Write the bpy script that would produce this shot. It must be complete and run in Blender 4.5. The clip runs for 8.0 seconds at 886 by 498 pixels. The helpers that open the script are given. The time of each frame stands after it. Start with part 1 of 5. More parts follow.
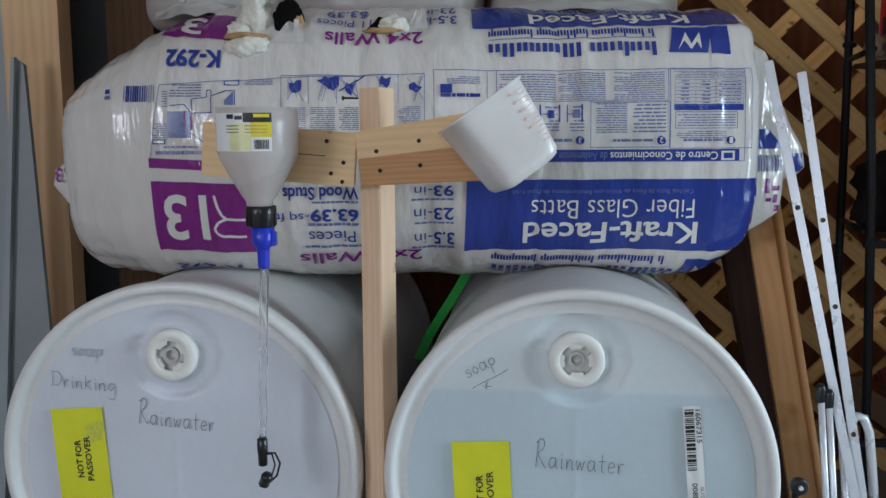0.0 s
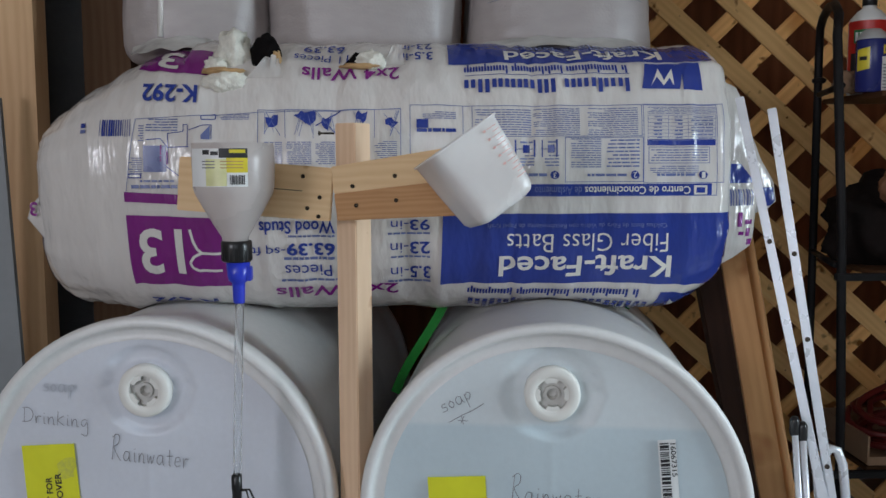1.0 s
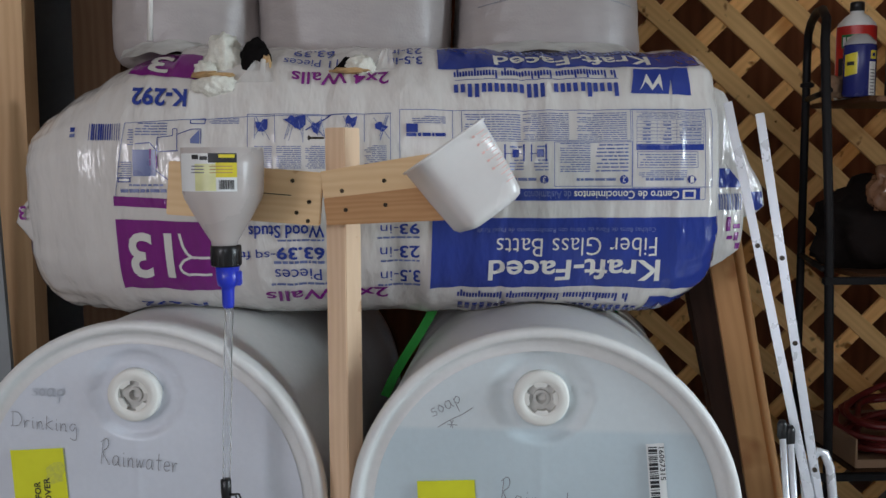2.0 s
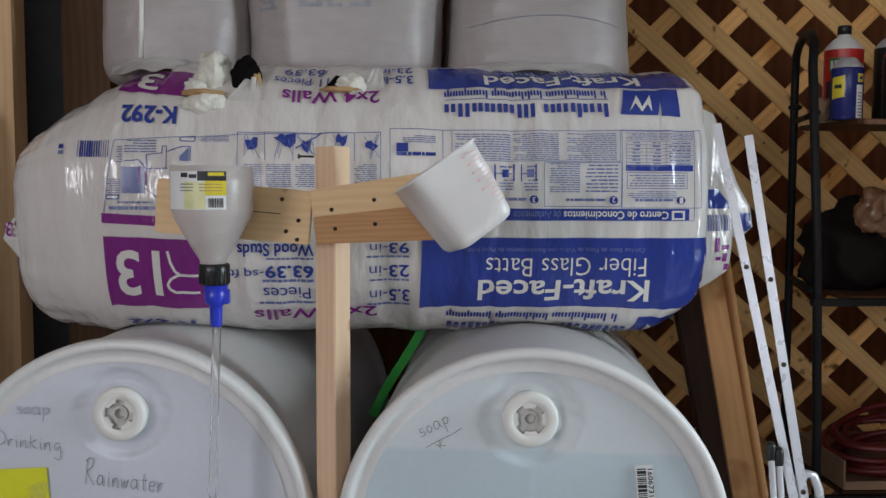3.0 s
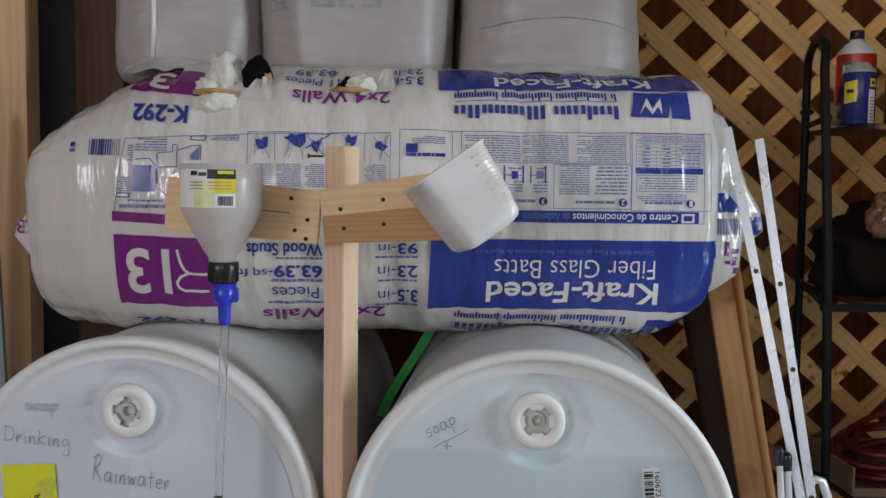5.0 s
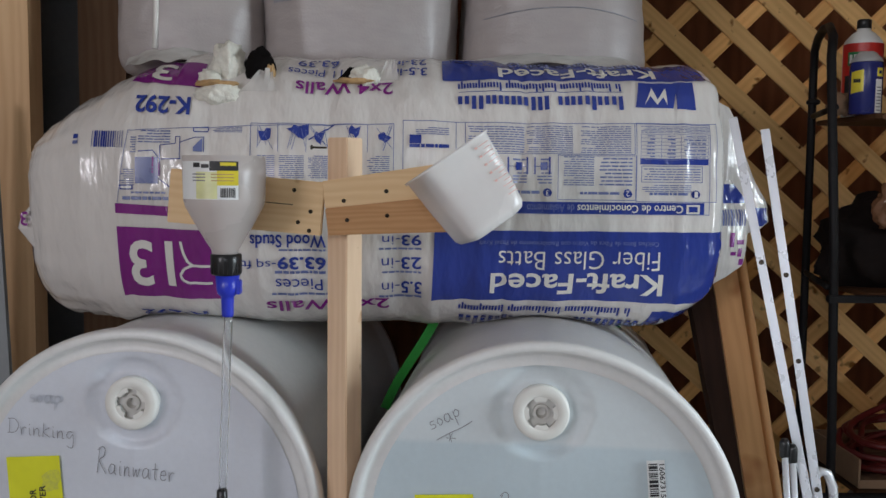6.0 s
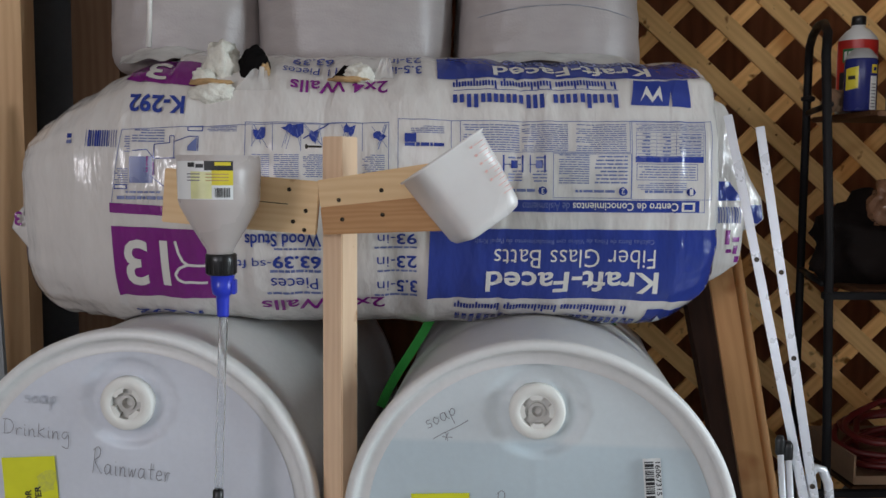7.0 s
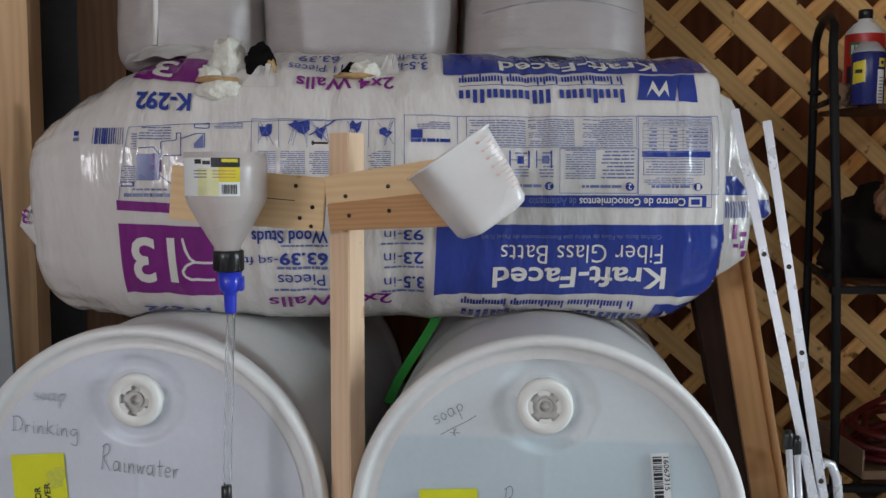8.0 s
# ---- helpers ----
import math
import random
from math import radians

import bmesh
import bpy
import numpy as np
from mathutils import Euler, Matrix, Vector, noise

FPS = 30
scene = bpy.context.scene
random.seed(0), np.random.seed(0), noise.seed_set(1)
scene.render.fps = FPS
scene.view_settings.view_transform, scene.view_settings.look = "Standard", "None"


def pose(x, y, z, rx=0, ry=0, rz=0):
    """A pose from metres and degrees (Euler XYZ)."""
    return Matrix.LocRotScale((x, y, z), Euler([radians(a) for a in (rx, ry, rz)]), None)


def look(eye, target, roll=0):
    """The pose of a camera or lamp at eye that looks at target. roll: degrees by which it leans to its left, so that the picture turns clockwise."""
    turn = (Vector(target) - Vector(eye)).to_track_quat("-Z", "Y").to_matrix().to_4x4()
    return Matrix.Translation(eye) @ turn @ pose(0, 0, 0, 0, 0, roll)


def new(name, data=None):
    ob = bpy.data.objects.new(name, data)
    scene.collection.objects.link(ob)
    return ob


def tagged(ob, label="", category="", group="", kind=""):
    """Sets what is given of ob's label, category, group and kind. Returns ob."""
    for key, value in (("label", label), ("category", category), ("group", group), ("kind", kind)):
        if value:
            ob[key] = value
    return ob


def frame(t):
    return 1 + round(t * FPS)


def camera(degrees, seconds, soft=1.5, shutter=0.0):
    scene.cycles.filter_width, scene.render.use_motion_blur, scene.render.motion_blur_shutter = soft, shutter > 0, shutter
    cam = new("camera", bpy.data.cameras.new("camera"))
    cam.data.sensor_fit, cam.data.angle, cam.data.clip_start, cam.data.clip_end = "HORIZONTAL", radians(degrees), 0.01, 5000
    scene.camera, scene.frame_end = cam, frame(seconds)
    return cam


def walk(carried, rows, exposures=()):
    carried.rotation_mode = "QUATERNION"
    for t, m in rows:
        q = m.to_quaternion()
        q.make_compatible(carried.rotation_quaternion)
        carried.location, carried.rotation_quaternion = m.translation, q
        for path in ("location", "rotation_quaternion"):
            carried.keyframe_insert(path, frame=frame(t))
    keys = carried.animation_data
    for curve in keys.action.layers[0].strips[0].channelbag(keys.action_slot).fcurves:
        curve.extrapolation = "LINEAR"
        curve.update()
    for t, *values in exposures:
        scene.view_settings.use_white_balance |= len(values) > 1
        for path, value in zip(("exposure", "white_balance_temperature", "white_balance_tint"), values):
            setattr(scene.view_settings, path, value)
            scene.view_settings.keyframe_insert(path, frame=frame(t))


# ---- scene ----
cam = camera(52.0, 8.0, soft=1.5)
PATH = [
    (0, (-0.01, 0.01, 0.811), (0.002, 1.994, 0.556), -0.3),
    (0.5, (-0.01, 0.01, 0.813), (0.027, 1.995, 0.574), -0.1),
    (1, (-0.005, 0.006, 0.821), (0.053, 1.996, 0.627), -0.2),
    (2.5, (-0.001, 0.003, 0.827), (0.086, 1.993, 0.639), 0.1),
    (3, (-0.002, 0.006, 0.829), (0.098, 1.997, 0.676), 0.3),
    (3.5, (0.0, 0.006, 0.829), (0.094, 2.0, 0.698), 0.4),
    (4, (0.001, 0.006, 0.829), (0.085, 2.001, 0.703), 0.4),
    (4.5, (0.001, 0.006, 0.829), (0.083, 2.0, 0.696), 0.2),
    (5, (0.001, 0.005, 0.823), (0.078, 1.999, 0.68), 0.8),
    (6.5, (0.005, 0.012, 0.825), (0.067, 2.004, 0.656), 0.6),
    (7, (0.004, 0.012, 0.828), (0.079, 2.003, 0.656), 0.5),
    (7.5, (0.006, 0.012, 0.825), (0.081, 2.003, 0.649), 0.4),
    (8, (0.002, 0.012, 0.825), (0.065, 2.004, 0.648), 0.2),
]
walk(cam, [(t, look(eye, target, roll)) for t, eye, target, roll in PATH],
     [(0, -0.43, 5900, 6), (1, -0.44, 6120, 8.5), (2.5, -0.44, 6310, 10), (3.5, -0.42, 6410, 11), (8, -0.41, 6380, 10.5)])

# ---- world, sun and daylight ----
world = bpy.data.worlds.new("sky")
world.use_nodes = True
scene.world = world
_sky = world.node_tree.nodes.new("ShaderNodeTexSky")
_sky.sky_type, _sky.sun_disc = "NISHITA", False
_sky.sun_elevation, _sky.sun_rotation = radians(48), radians(25)
world.node_tree.links.new(_sky.outputs[0], world.node_tree.nodes["Background"].inputs[0])
world.node_tree.nodes["Background"].inputs[1].default_value = 0.12

sun = new("sun", bpy.data.lights.new("sun", "SUN"))
sun.data.energy, sun.data.angle, sun.data.color = 3.0, radians(0.5), (1.0, 0.95, 0.88)
sun.matrix_world = look((1.2, 3.0, 4.0), (0, 0, 0))


def daylight(name, eye, target, w, h, power, color):
    """Sky light that comes in through an opening of w by h metres."""
    la = bpy.data.lights.new(name, "AREA")
    la.shape, la.size, la.size_y, la.energy, la.color = "RECTANGLE", w, h, power, color
    ob = new(name, la)
    ob.matrix_world = look(eye, target)
    return ob


daylight("daylight_left", (-2.26, -1.90, 1.25), (0.0, 1.4, 0.80), 0.9, 1.0, 46, (0.985, 0.945, 1.0))
daylight("daylight_right", (2.38, 0.76, 0.96), (0.0, 1.38, 0.75), 0.7, 1.0, 90, (0.82, 0.94, 1.0))
daylight("daylight_front", (-0.2, -2.96, 1.72), (-0.2, 0, 1.3), 2.6, 0.9, 21, (0.98, 0.97, 1.0))


# ---- materials ----
def mat(name, color, rough=0.6, metal=0.0, var=0.15, scale=8.0, fine=60.0, bump=0.0, bscale=40.0, bdist=0.004, bdetail=5.0, stretch=(1, 1, 1),
        sheen=0.5, alpha=1.0, second=None, sss=0.0, per_piece=0.0):
    """Painted, wooden, plastic or metal surface: two scales of colour variation, uneven gloss and fine relief."""
    m = bpy.data.materials.new(name)
    m.use_nodes = True
    nt = m.node_tree
    N, L = nt.nodes, nt.links
    b = N["Principled BSDF"]
    tc, mp = N.new("ShaderNodeTexCoord"), N.new("ShaderNodeMapping")
    mp.inputs["Scale"].default_value = stretch
    L.new(tc.outputs["Object"], mp.inputs[0])
    n1, n2 = N.new("ShaderNodeTexNoise"), N.new("ShaderNodeTexNoise")
    for n, s, d in ((n1, scale, 4), (n2, fine, 3)):
        n.inputs["Scale"].default_value, n.inputs["Detail"].default_value = s, d
        L.new(mp.outputs[0], n.inputs["Vector"])
    add = N.new("ShaderNodeMath")
    add.operation = "MULTIPLY_ADD"
    L.new(n2.outputs["Fac"], add.inputs[0])
    add.inputs[1].default_value = 0.45
    L.new(n1.outputs["Fac"], add.inputs[2])
    ramp = N.new("ShaderNodeMapRange")
    L.new(add.outputs[0], ramp.inputs[0])
    ramp.inputs[1].default_value, ramp.inputs[2].default_value = 0.42, 1.02
    mix = N.new("ShaderNodeMix")
    mix.data_type = "RGBA"
    lo = second or tuple(c * (1 - var) for c in color)
    hi = color if second else tuple(min(1, c * (1 + var * 0.6)) for c in color)
    mix.inputs["A"].default_value, mix.inputs["B"].default_value = (*lo, 1), (*hi, 1)
    L.new(ramp.outputs[0], mix.inputs["Factor"])
    out = mix.outputs["Result"]
    if per_piece:
        info, hsv = N.new("ShaderNodeObjectInfo"), N.new("ShaderNodeHueSaturation")
        mr = N.new("ShaderNodeMapRange")
        mr.inputs[3].default_value, mr.inputs[4].default_value = 1 - per_piece, 1 + per_piece
        L.new(info.outputs["Random"], mr.inputs[0])
        L.new(mr.outputs[0], hsv.inputs["Value"])
        L.new(out, hsv.inputs["Color"])
        out = hsv.outputs[0]
    L.new(out, b.inputs["Base Color"])
    rr = N.new("ShaderNodeMapRange")
    rr.inputs[3].default_value, rr.inputs[4].default_value = max(0.03, rough - 0.08), min(1, rough + 0.1)
    L.new(n1.outputs["Fac"], rr.inputs[0])
    L.new(rr.outputs[0], b.inputs["Roughness"])
    b.inputs["Metallic"].default_value, b.inputs["Specular IOR Level"].default_value = metal, sheen
    if sss:
        b.inputs["Subsurface Weight"].default_value = sss
        b.inputs["Subsurface Radius"].default_value = (0.02, 0.02, 0.02)
        b.inputs["Subsurface Scale"].default_value = 0.5
    if bump:
        n3, bp = N.new("ShaderNodeTexNoise"), N.new("ShaderNodeBump")
        n3.inputs["Scale"].default_value, n3.inputs["Detail"].default_value = bscale, bdetail
        L.new(mp.outputs[0], n3.inputs["Vector"])
        L.new(n3.outputs["Fac"], bp.inputs["Height"])
        bp.inputs["Strength"].default_value, bp.inputs["Distance"].default_value = min(1.0, bump), bdist
        L.new(bp.outputs[0], b.inputs["Normal"])
    if alpha < 1:
        tr, ms = N.new("ShaderNodeBsdfTransparent"), N.new("ShaderNodeMixShader")
        ms.inputs[0].default_value = alpha
        L.new(tr.outputs[0], ms.inputs[1])
        L.new(b.outputs[0], ms.inputs[2])
        L.new(ms.outputs[0], N["Material Output"].inputs[0])
    return m


def wood(name, light, dark, rough=0.6, rings=26.0, axis="X", per_piece=0.0):
    """Sawn softwood: grain bands along one axis, bent by noise, with fine fibres and some knots."""
    m = mat(name, light, rough, var=0.2, scale=3, fine=90, bump=0.25, bscale=60, per_piece=per_piece, sheen=0.2,
            stretch=(0.12, 1, 1) if axis == "X" else (1, 1, 0.12), second=dark)
    nt = m.node_tree
    N, L = nt.nodes, nt.links
    mp = [n for n in N if n.bl_idname == "ShaderNodeMapping"][0]
    mix = [n for n in N if n.bl_idname == "ShaderNodeMix"][0]
    rmp = mix.inputs["Factor"].links[0].from_node
    wv = N.new("ShaderNodeTexWave")
    wv.bands_direction = "Z" if axis == "X" else "X"
    wv.inputs["Scale"].default_value, wv.inputs["Distortion"].default_value = rings, 7.0
    wv.inputs["Detail"].default_value, wv.inputs["Detail Scale"].default_value = 3.0, 1.4
    L.new(mp.outputs[0], wv.inputs["Vector"])
    mul = N.new("ShaderNodeMath")
    mul.operation = "MULTIPLY_ADD"
    L.new(wv.outputs["Fac"], mul.inputs[0])
    mul.inputs[1].default_value = 0.35
    sub = N.new("ShaderNodeMath")
    sub.operation = "MULTIPLY"
    sub.inputs[1].default_value = 0.75
    L.new(rmp.outputs[0], sub.inputs[0])
    L.new(sub.outputs[0], mul.inputs[2])
    L.new(mul.outputs[0], mix.inputs["Factor"])
    return m


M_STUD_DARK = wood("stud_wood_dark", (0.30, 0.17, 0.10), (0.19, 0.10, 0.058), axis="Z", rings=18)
M_DRUM = mat("hdpe_white", (0.655, 0.68, 0.74), 0.38, var=0.07, scale=5, fine=120, bump=0.03, bscale=220, sss=0.15)
# Same plastic as M_DRUM; the warmer light on the body is in its colour.
M_SHELL = mat("hdpe_white_warm_lit", (0.73, 0.725, 0.71), 0.36, var=0.10, scale=4, fine=90, bump=0.10, bscale=200, sss=0.15)
M_DRUM_FILLED = mat("hdpe_white_filled", (0.66, 0.71, 0.73), 0.38, var=0.07, scale=5, fine=120, bump=0.03, bscale=220, sss=0.15)


def water_level(m, z, tint):
    """The thin plastic looks cooler where water stands behind it."""
    N, L = m.node_tree.nodes, m.node_tree.links
    b = N["Principled BSDF"]
    tc, sep, st, mx = N.new("ShaderNodeTexCoord"), N.new("ShaderNodeSeparateXYZ"), N.new("ShaderNodeMapRange"), N.new("ShaderNodeMix")
    L.new(tc.outputs["Object"], sep.inputs[0])
    L.new(sep.outputs["Z"], st.inputs[0])
    st.inputs[1].default_value, st.inputs[2].default_value = z + 0.004, z - 0.004
    mx.data_type, mx.blend_type = "RGBA", "MULTIPLY"
    old = b.inputs["Base Color"].links[0].from_socket
    L.new(st.outputs[0], mx.inputs["Factor"])
    L.new(old, mx.inputs["A"])
    mx.inputs["B"].default_value = (*tint, 1)
    L.new(mx.outputs["Result"], b.inputs["Base Color"])


water_level(M_DRUM_FILLED, 0.137, (0.84, 0.90, 0.93))
M_CAP = mat("bung_white", (0.80, 0.79, 0.74), 0.42, var=0.06, bump=0.05)
# Socket darker than the cap: shade and grime put into its colour.
M_SOCKET = mat("bung_socket_dusty_shaded", (0.60, 0.585, 0.55), 0.6, var=0.12, scale=60)
M_BAG = mat("bag_film_white", (0.66, 0.625, 0.595), 0.12, var=0.08, scale=4, fine=40, bump=0.8, bscale=13, bdist=0.010, bdetail=3.6, stretch=(1.7, 1, 0.7))
M_SKIRT = mat("film_skirt_grey", (0.50, 0.49, 0.47), 0.2, var=0.22, scale=14, fine=60, bump=0.8, bscale=24, bdist=0.010, bdetail=4, stretch=(0.6, 1, 1.6))
M_SACK = mat("sack_film_grey", (0.40, 0.36, 0.35), 0.38, var=0.14, scale=5, fine=40, bump=0.6, bscale=13, bdist=0.008, bdetail=4, stretch=(0.55, 0.55, 1.5))
M_BLUE = mat("print_blue", (0.026, 0.048, 0.27), 0.16, var=0.12, scale=6, bump=0.8, bscale=13, bdist=0.010, bdetail=3.6, stretch=(1.7, 1, 0.7))
M_PURPLE = mat("print_purple", (0.20, 0.018, 0.20), 0.16, var=0.15, scale=6, bump=0.8, bscale=13, bdist=0.010, bdetail=3.6, stretch=(1.7, 1, 0.7))
M_PALE = mat("print_white", (0.70, 0.68, 0.64), 0.18, var=0.05, bump=0.8, bscale=13, bdist=0.010, bdetail=3.6, stretch=(1.7, 1, 0.7))
M_FILM = mat("torn_film", (0.74, 0.71, 0.68), 0.15, var=0.06, alpha=0.62, bump=0.8, bscale=13, bdist=0.010, bdetail=3.6, stretch=(1.7, 1, 0.7))
M_LINE = mat("print_thin_blue", (0.13, 0.16, 0.35), 0.28, var=0.15, scale=30)
M_PINE = wood("pine", (0.83, 0.60, 0.35), (0.70, 0.46, 0.235))
M_PINE_V = wood("pine_post", (0.82, 0.60, 0.41), (0.69, 0.47, 0.30), axis="Z")
M_HEART = wood("pine_heartwood", (0.56, 0.32, 0.15), (0.40, 0.19, 0.075), rings=40)
M_STUD = wood("stud_wood", (0.66, 0.44, 0.25), (0.52, 0.31, 0.16), axis="Z", rings=18)
M_SHELF = wood("shelf_wood", (0.10, 0.045, 0.02), (0.06, 0.026, 0.012))
M_PLANK = wood("plank_wood", (0.47, 0.25, 0.105), (0.35, 0.17, 0.068), axis="Z", rings=16)
M_DARKWOOD = wood("dark_wood", (0.046, 0.021, 0.013), (0.022, 0.010, 0.007), axis="Z", rings=14)
M_LATH = wood("lath_wood", (0.94, 0.62, 0.27), (0.72, 0.43, 0.16), per_piece=0.22, rings=22)
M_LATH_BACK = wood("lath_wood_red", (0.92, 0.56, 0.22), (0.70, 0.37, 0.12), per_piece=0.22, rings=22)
M_WALLDARK = wood("wall_boards_dark", (0.30, 0.115, 0.05), (0.16, 0.055, 0.022), axis="Z", rings=8)
M_ALU = mat("aluminium", (0.74, 0.75, 0.79), 0.28, metal=0.35, var=0.06, scale=20, fine=200, bump=0.05)
M_IRON = mat("black_iron", (0.010, 0.009, 0.010), 0.5, var=0.3, scale=30, bump=0.2, sheen=0.2)
M_BLACK = mat("black_plastic", (0.012, 0.012, 0.013), 0.32, var=0.2)
M_SCREW = mat("screw_dark", (0.05, 0.04, 0.03), 0.35, metal=0.8)
M_SPOUT = mat("blue_plastic", (0.025, 0.045, 0.55), 0.3, var=0.08, sss=0.1)
M_JUG = mat("milky_plastic", (0.74, 0.67, 0.64), 0.28, var=0.06, scale=9, bump=0.08, bscale=50, alpha=0.66, sss=0.2)
M_CUP = mat("frosted_cup", (0.82, 0.775, 0.75), 0.24, var=0.05, scale=9, alpha=0.72, sss=0.8)
M_CLEAR = bpy.data.materials.new("clear_tube")
M_CLEAR.use_nodes = True
_b = M_CLEAR.node_tree.nodes["Principled BSDF"]
_b.inputs["Base Color"].default_value = (0.96, 0.97, 0.98, 1)
_b.inputs["Transmission Weight"].default_value, _b.inputs["Roughness"].default_value, _b.inputs["IOR"].default_value = 0.95, 0.04, 1.33
M_YELLOW = mat("sticker_yellow", (0.74, 0.74, 0.015), 0.5, var=0.06, scale=20)
M_SMUDGE = mat("sticker_smudge", (0.50, 0.50, 0.10), 0.55, scale=140, fine=400, second=(0.72, 0.72, 0.02))
M_LABEL = mat("label_white", (0.78, 0.79, 0.78), 0.4, var=0.04)
M_LEMON = mat("label_yellow", (0.72, 0.60, 0.04), 0.35, var=0.15, scale=30)
M_LIME = mat("label_pale_yellow", (0.72, 0.72, 0.36), 0.35, var=0.15, scale=30)
M_INK = mat("ink_black", (0.018, 0.018, 0.02), 0.5, var=0.1)
M_GREYINK = mat("ink_grey", (0.20, 0.20, 0.22), 0.5, var=0.3, scale=60)
M_PEN = mat("felt_pen_grey", (0.25, 0.25, 0.27), 0.5, var=0.35, scale=50)
M_FAINT = mat("ink_faded", (0.585, 0.61, 0.665), 0.5, var=0.1, scale=60)
M_REDINK = mat("ink_red", (0.72, 0.43, 0.38), 0.4, var=0.1)
M_FADEBLUE = mat("print_faded_blue", (0.30, 0.305, 0.335), 0.45, var=0.25, scale=40, sheen=0.3)
M_FLUFF = mat("glass_wool_white", (0.74, 0.72, 0.64), 0.95, var=0.18, scale=40, fine=160, bump=1.0, bscale=120)
M_KRAFT = mat("kraft_paper", (0.46, 0.29, 0.13), 0.7, var=0.2, scale=30)
M_POUCH = mat("pouch_cloth_dark", (0.010, 0.006, 0.005), 0.8, var=0.4, scale=14, bump=0.6, bscale=35, bdist=0.006, sheen=0.2)
M_CHAR = mat("black_facing", (0.007, 0.006, 0.006), 0.9, var=0.3, bump=0.5, bscale=60, sheen=0.05)
M_GREEN = mat("strap_green", (0.02, 0.27, 0.03), 0.45, var=0.15, scale=40, bump=0.2, bscale=200)
M_FLOOR = mat("concrete", (0.28, 0.27, 0.25), 0.8, var=0.25, scale=2.5, fine=30, bump=0.4, bscale=30)
M_WALL = mat("wall_pale", (0.30, 0.325, 0.345), 0.7, var=0.1, scale=2, bump=0.1)
M_WALLBOARD = mat("wall_board", (0.36, 0.30, 0.24), 0.8, var=0.2, scale=2, bump=0.2)
M_CEIL = mat("ceiling_board", (0.42, 0.38, 0.32), 0.8, var=0.15, scale=2)
M_GREYPANEL = mat("panel_grey", (0.25, 0.26, 0.275), 0.5, var=0.2, scale=5)
M_SHEET = mat("sheet_pale_grey", (0.21, 0.225, 0.235), 0.5, var=0.12, scale=4)
M_REDHOSE = mat("hose_red", (0.12, 0.008, 0.008), 0.45, var=0.3)
M_RED = mat("label_red", (0.55, 0.025, 0.02), 0.35, var=0.1)
M_CANBLUE = mat("can_blue", (0.018, 0.025, 0.16), 0.25, var=0.1)
M_CANGREY = mat("can_grey", (0.42, 0.42, 0.42), 0.4)
M_CARD = mat("cardboard", (0.27, 0.165, 0.10), 0.8, var=0.2, scale=12, bump=0.2)
M_BROWNFILM = mat("brown_film", (0.22, 0.11, 0.06), 0.18, var=0.5, scale=40, bump=0.8, bscale=60)
M_GREENLOGO = mat("label_green", (0.02, 0.20, 0.06), 0.4)


def knots(m, scale, level, dark):
    """Scattered dark knots and stains."""
    N, L = m.node_tree.nodes, m.node_tree.links
    b = N["Principled BSDF"]
    tc, vo, mr, mx = N.new("ShaderNodeTexCoord"), N.new("ShaderNodeTexNoise"), N.new("ShaderNodeMapRange"), N.new("ShaderNodeMix")
    info, add = N.new("ShaderNodeObjectInfo"), N.new("ShaderNodeVectorMath")
    L.new(tc.outputs["Object"], add.inputs[0])
    L.new(info.outputs["Location"], add.inputs[1])
    L.new(add.outputs[0], vo.inputs["Vector"])
    vo.inputs["Scale"].default_value, vo.inputs["Detail"].default_value = scale, 2
    L.new(vo.outputs["Fac"], mr.inputs[0])
    mr.inputs[1].default_value, mr.inputs[2].default_value = level, level + 0.07
    mx.data_type, mx.blend_type = "RGBA", "MULTIPLY"
    old = b.inputs["Base Color"].links[0].from_socket
    L.new(mr.outputs[0], mx.inputs["Factor"])
    L.new(old, mx.inputs["A"])
    mx.inputs["B"].default_value = (*dark, 1)
    L.new(mx.outputs["Result"], b.inputs["Base Color"])


def weave(m, scale, strength):
    """Fine puckered weave over a film's larger folds."""
    N, L = m.node_tree.nodes, m.node_tree.links
    b = N["Principled BSDF"]
    tc, vo, bp = N.new("ShaderNodeTexCoord"), N.new("ShaderNodeTexVoronoi"), N.new("ShaderNodeBump")
    vo.inputs["Scale"].default_value = scale
    L.new(tc.outputs["Object"], vo.inputs["Vector"])
    L.new(vo.outputs["Distance"], bp.inputs["Height"])
    bp.inputs["Strength"].default_value, bp.inputs["Distance"].default_value = strength, 0.003
    L.new(b.inputs["Normal"].links[0].from_socket, bp.inputs["Normal"])
    L.new(bp.outputs[0], b.inputs["Normal"])


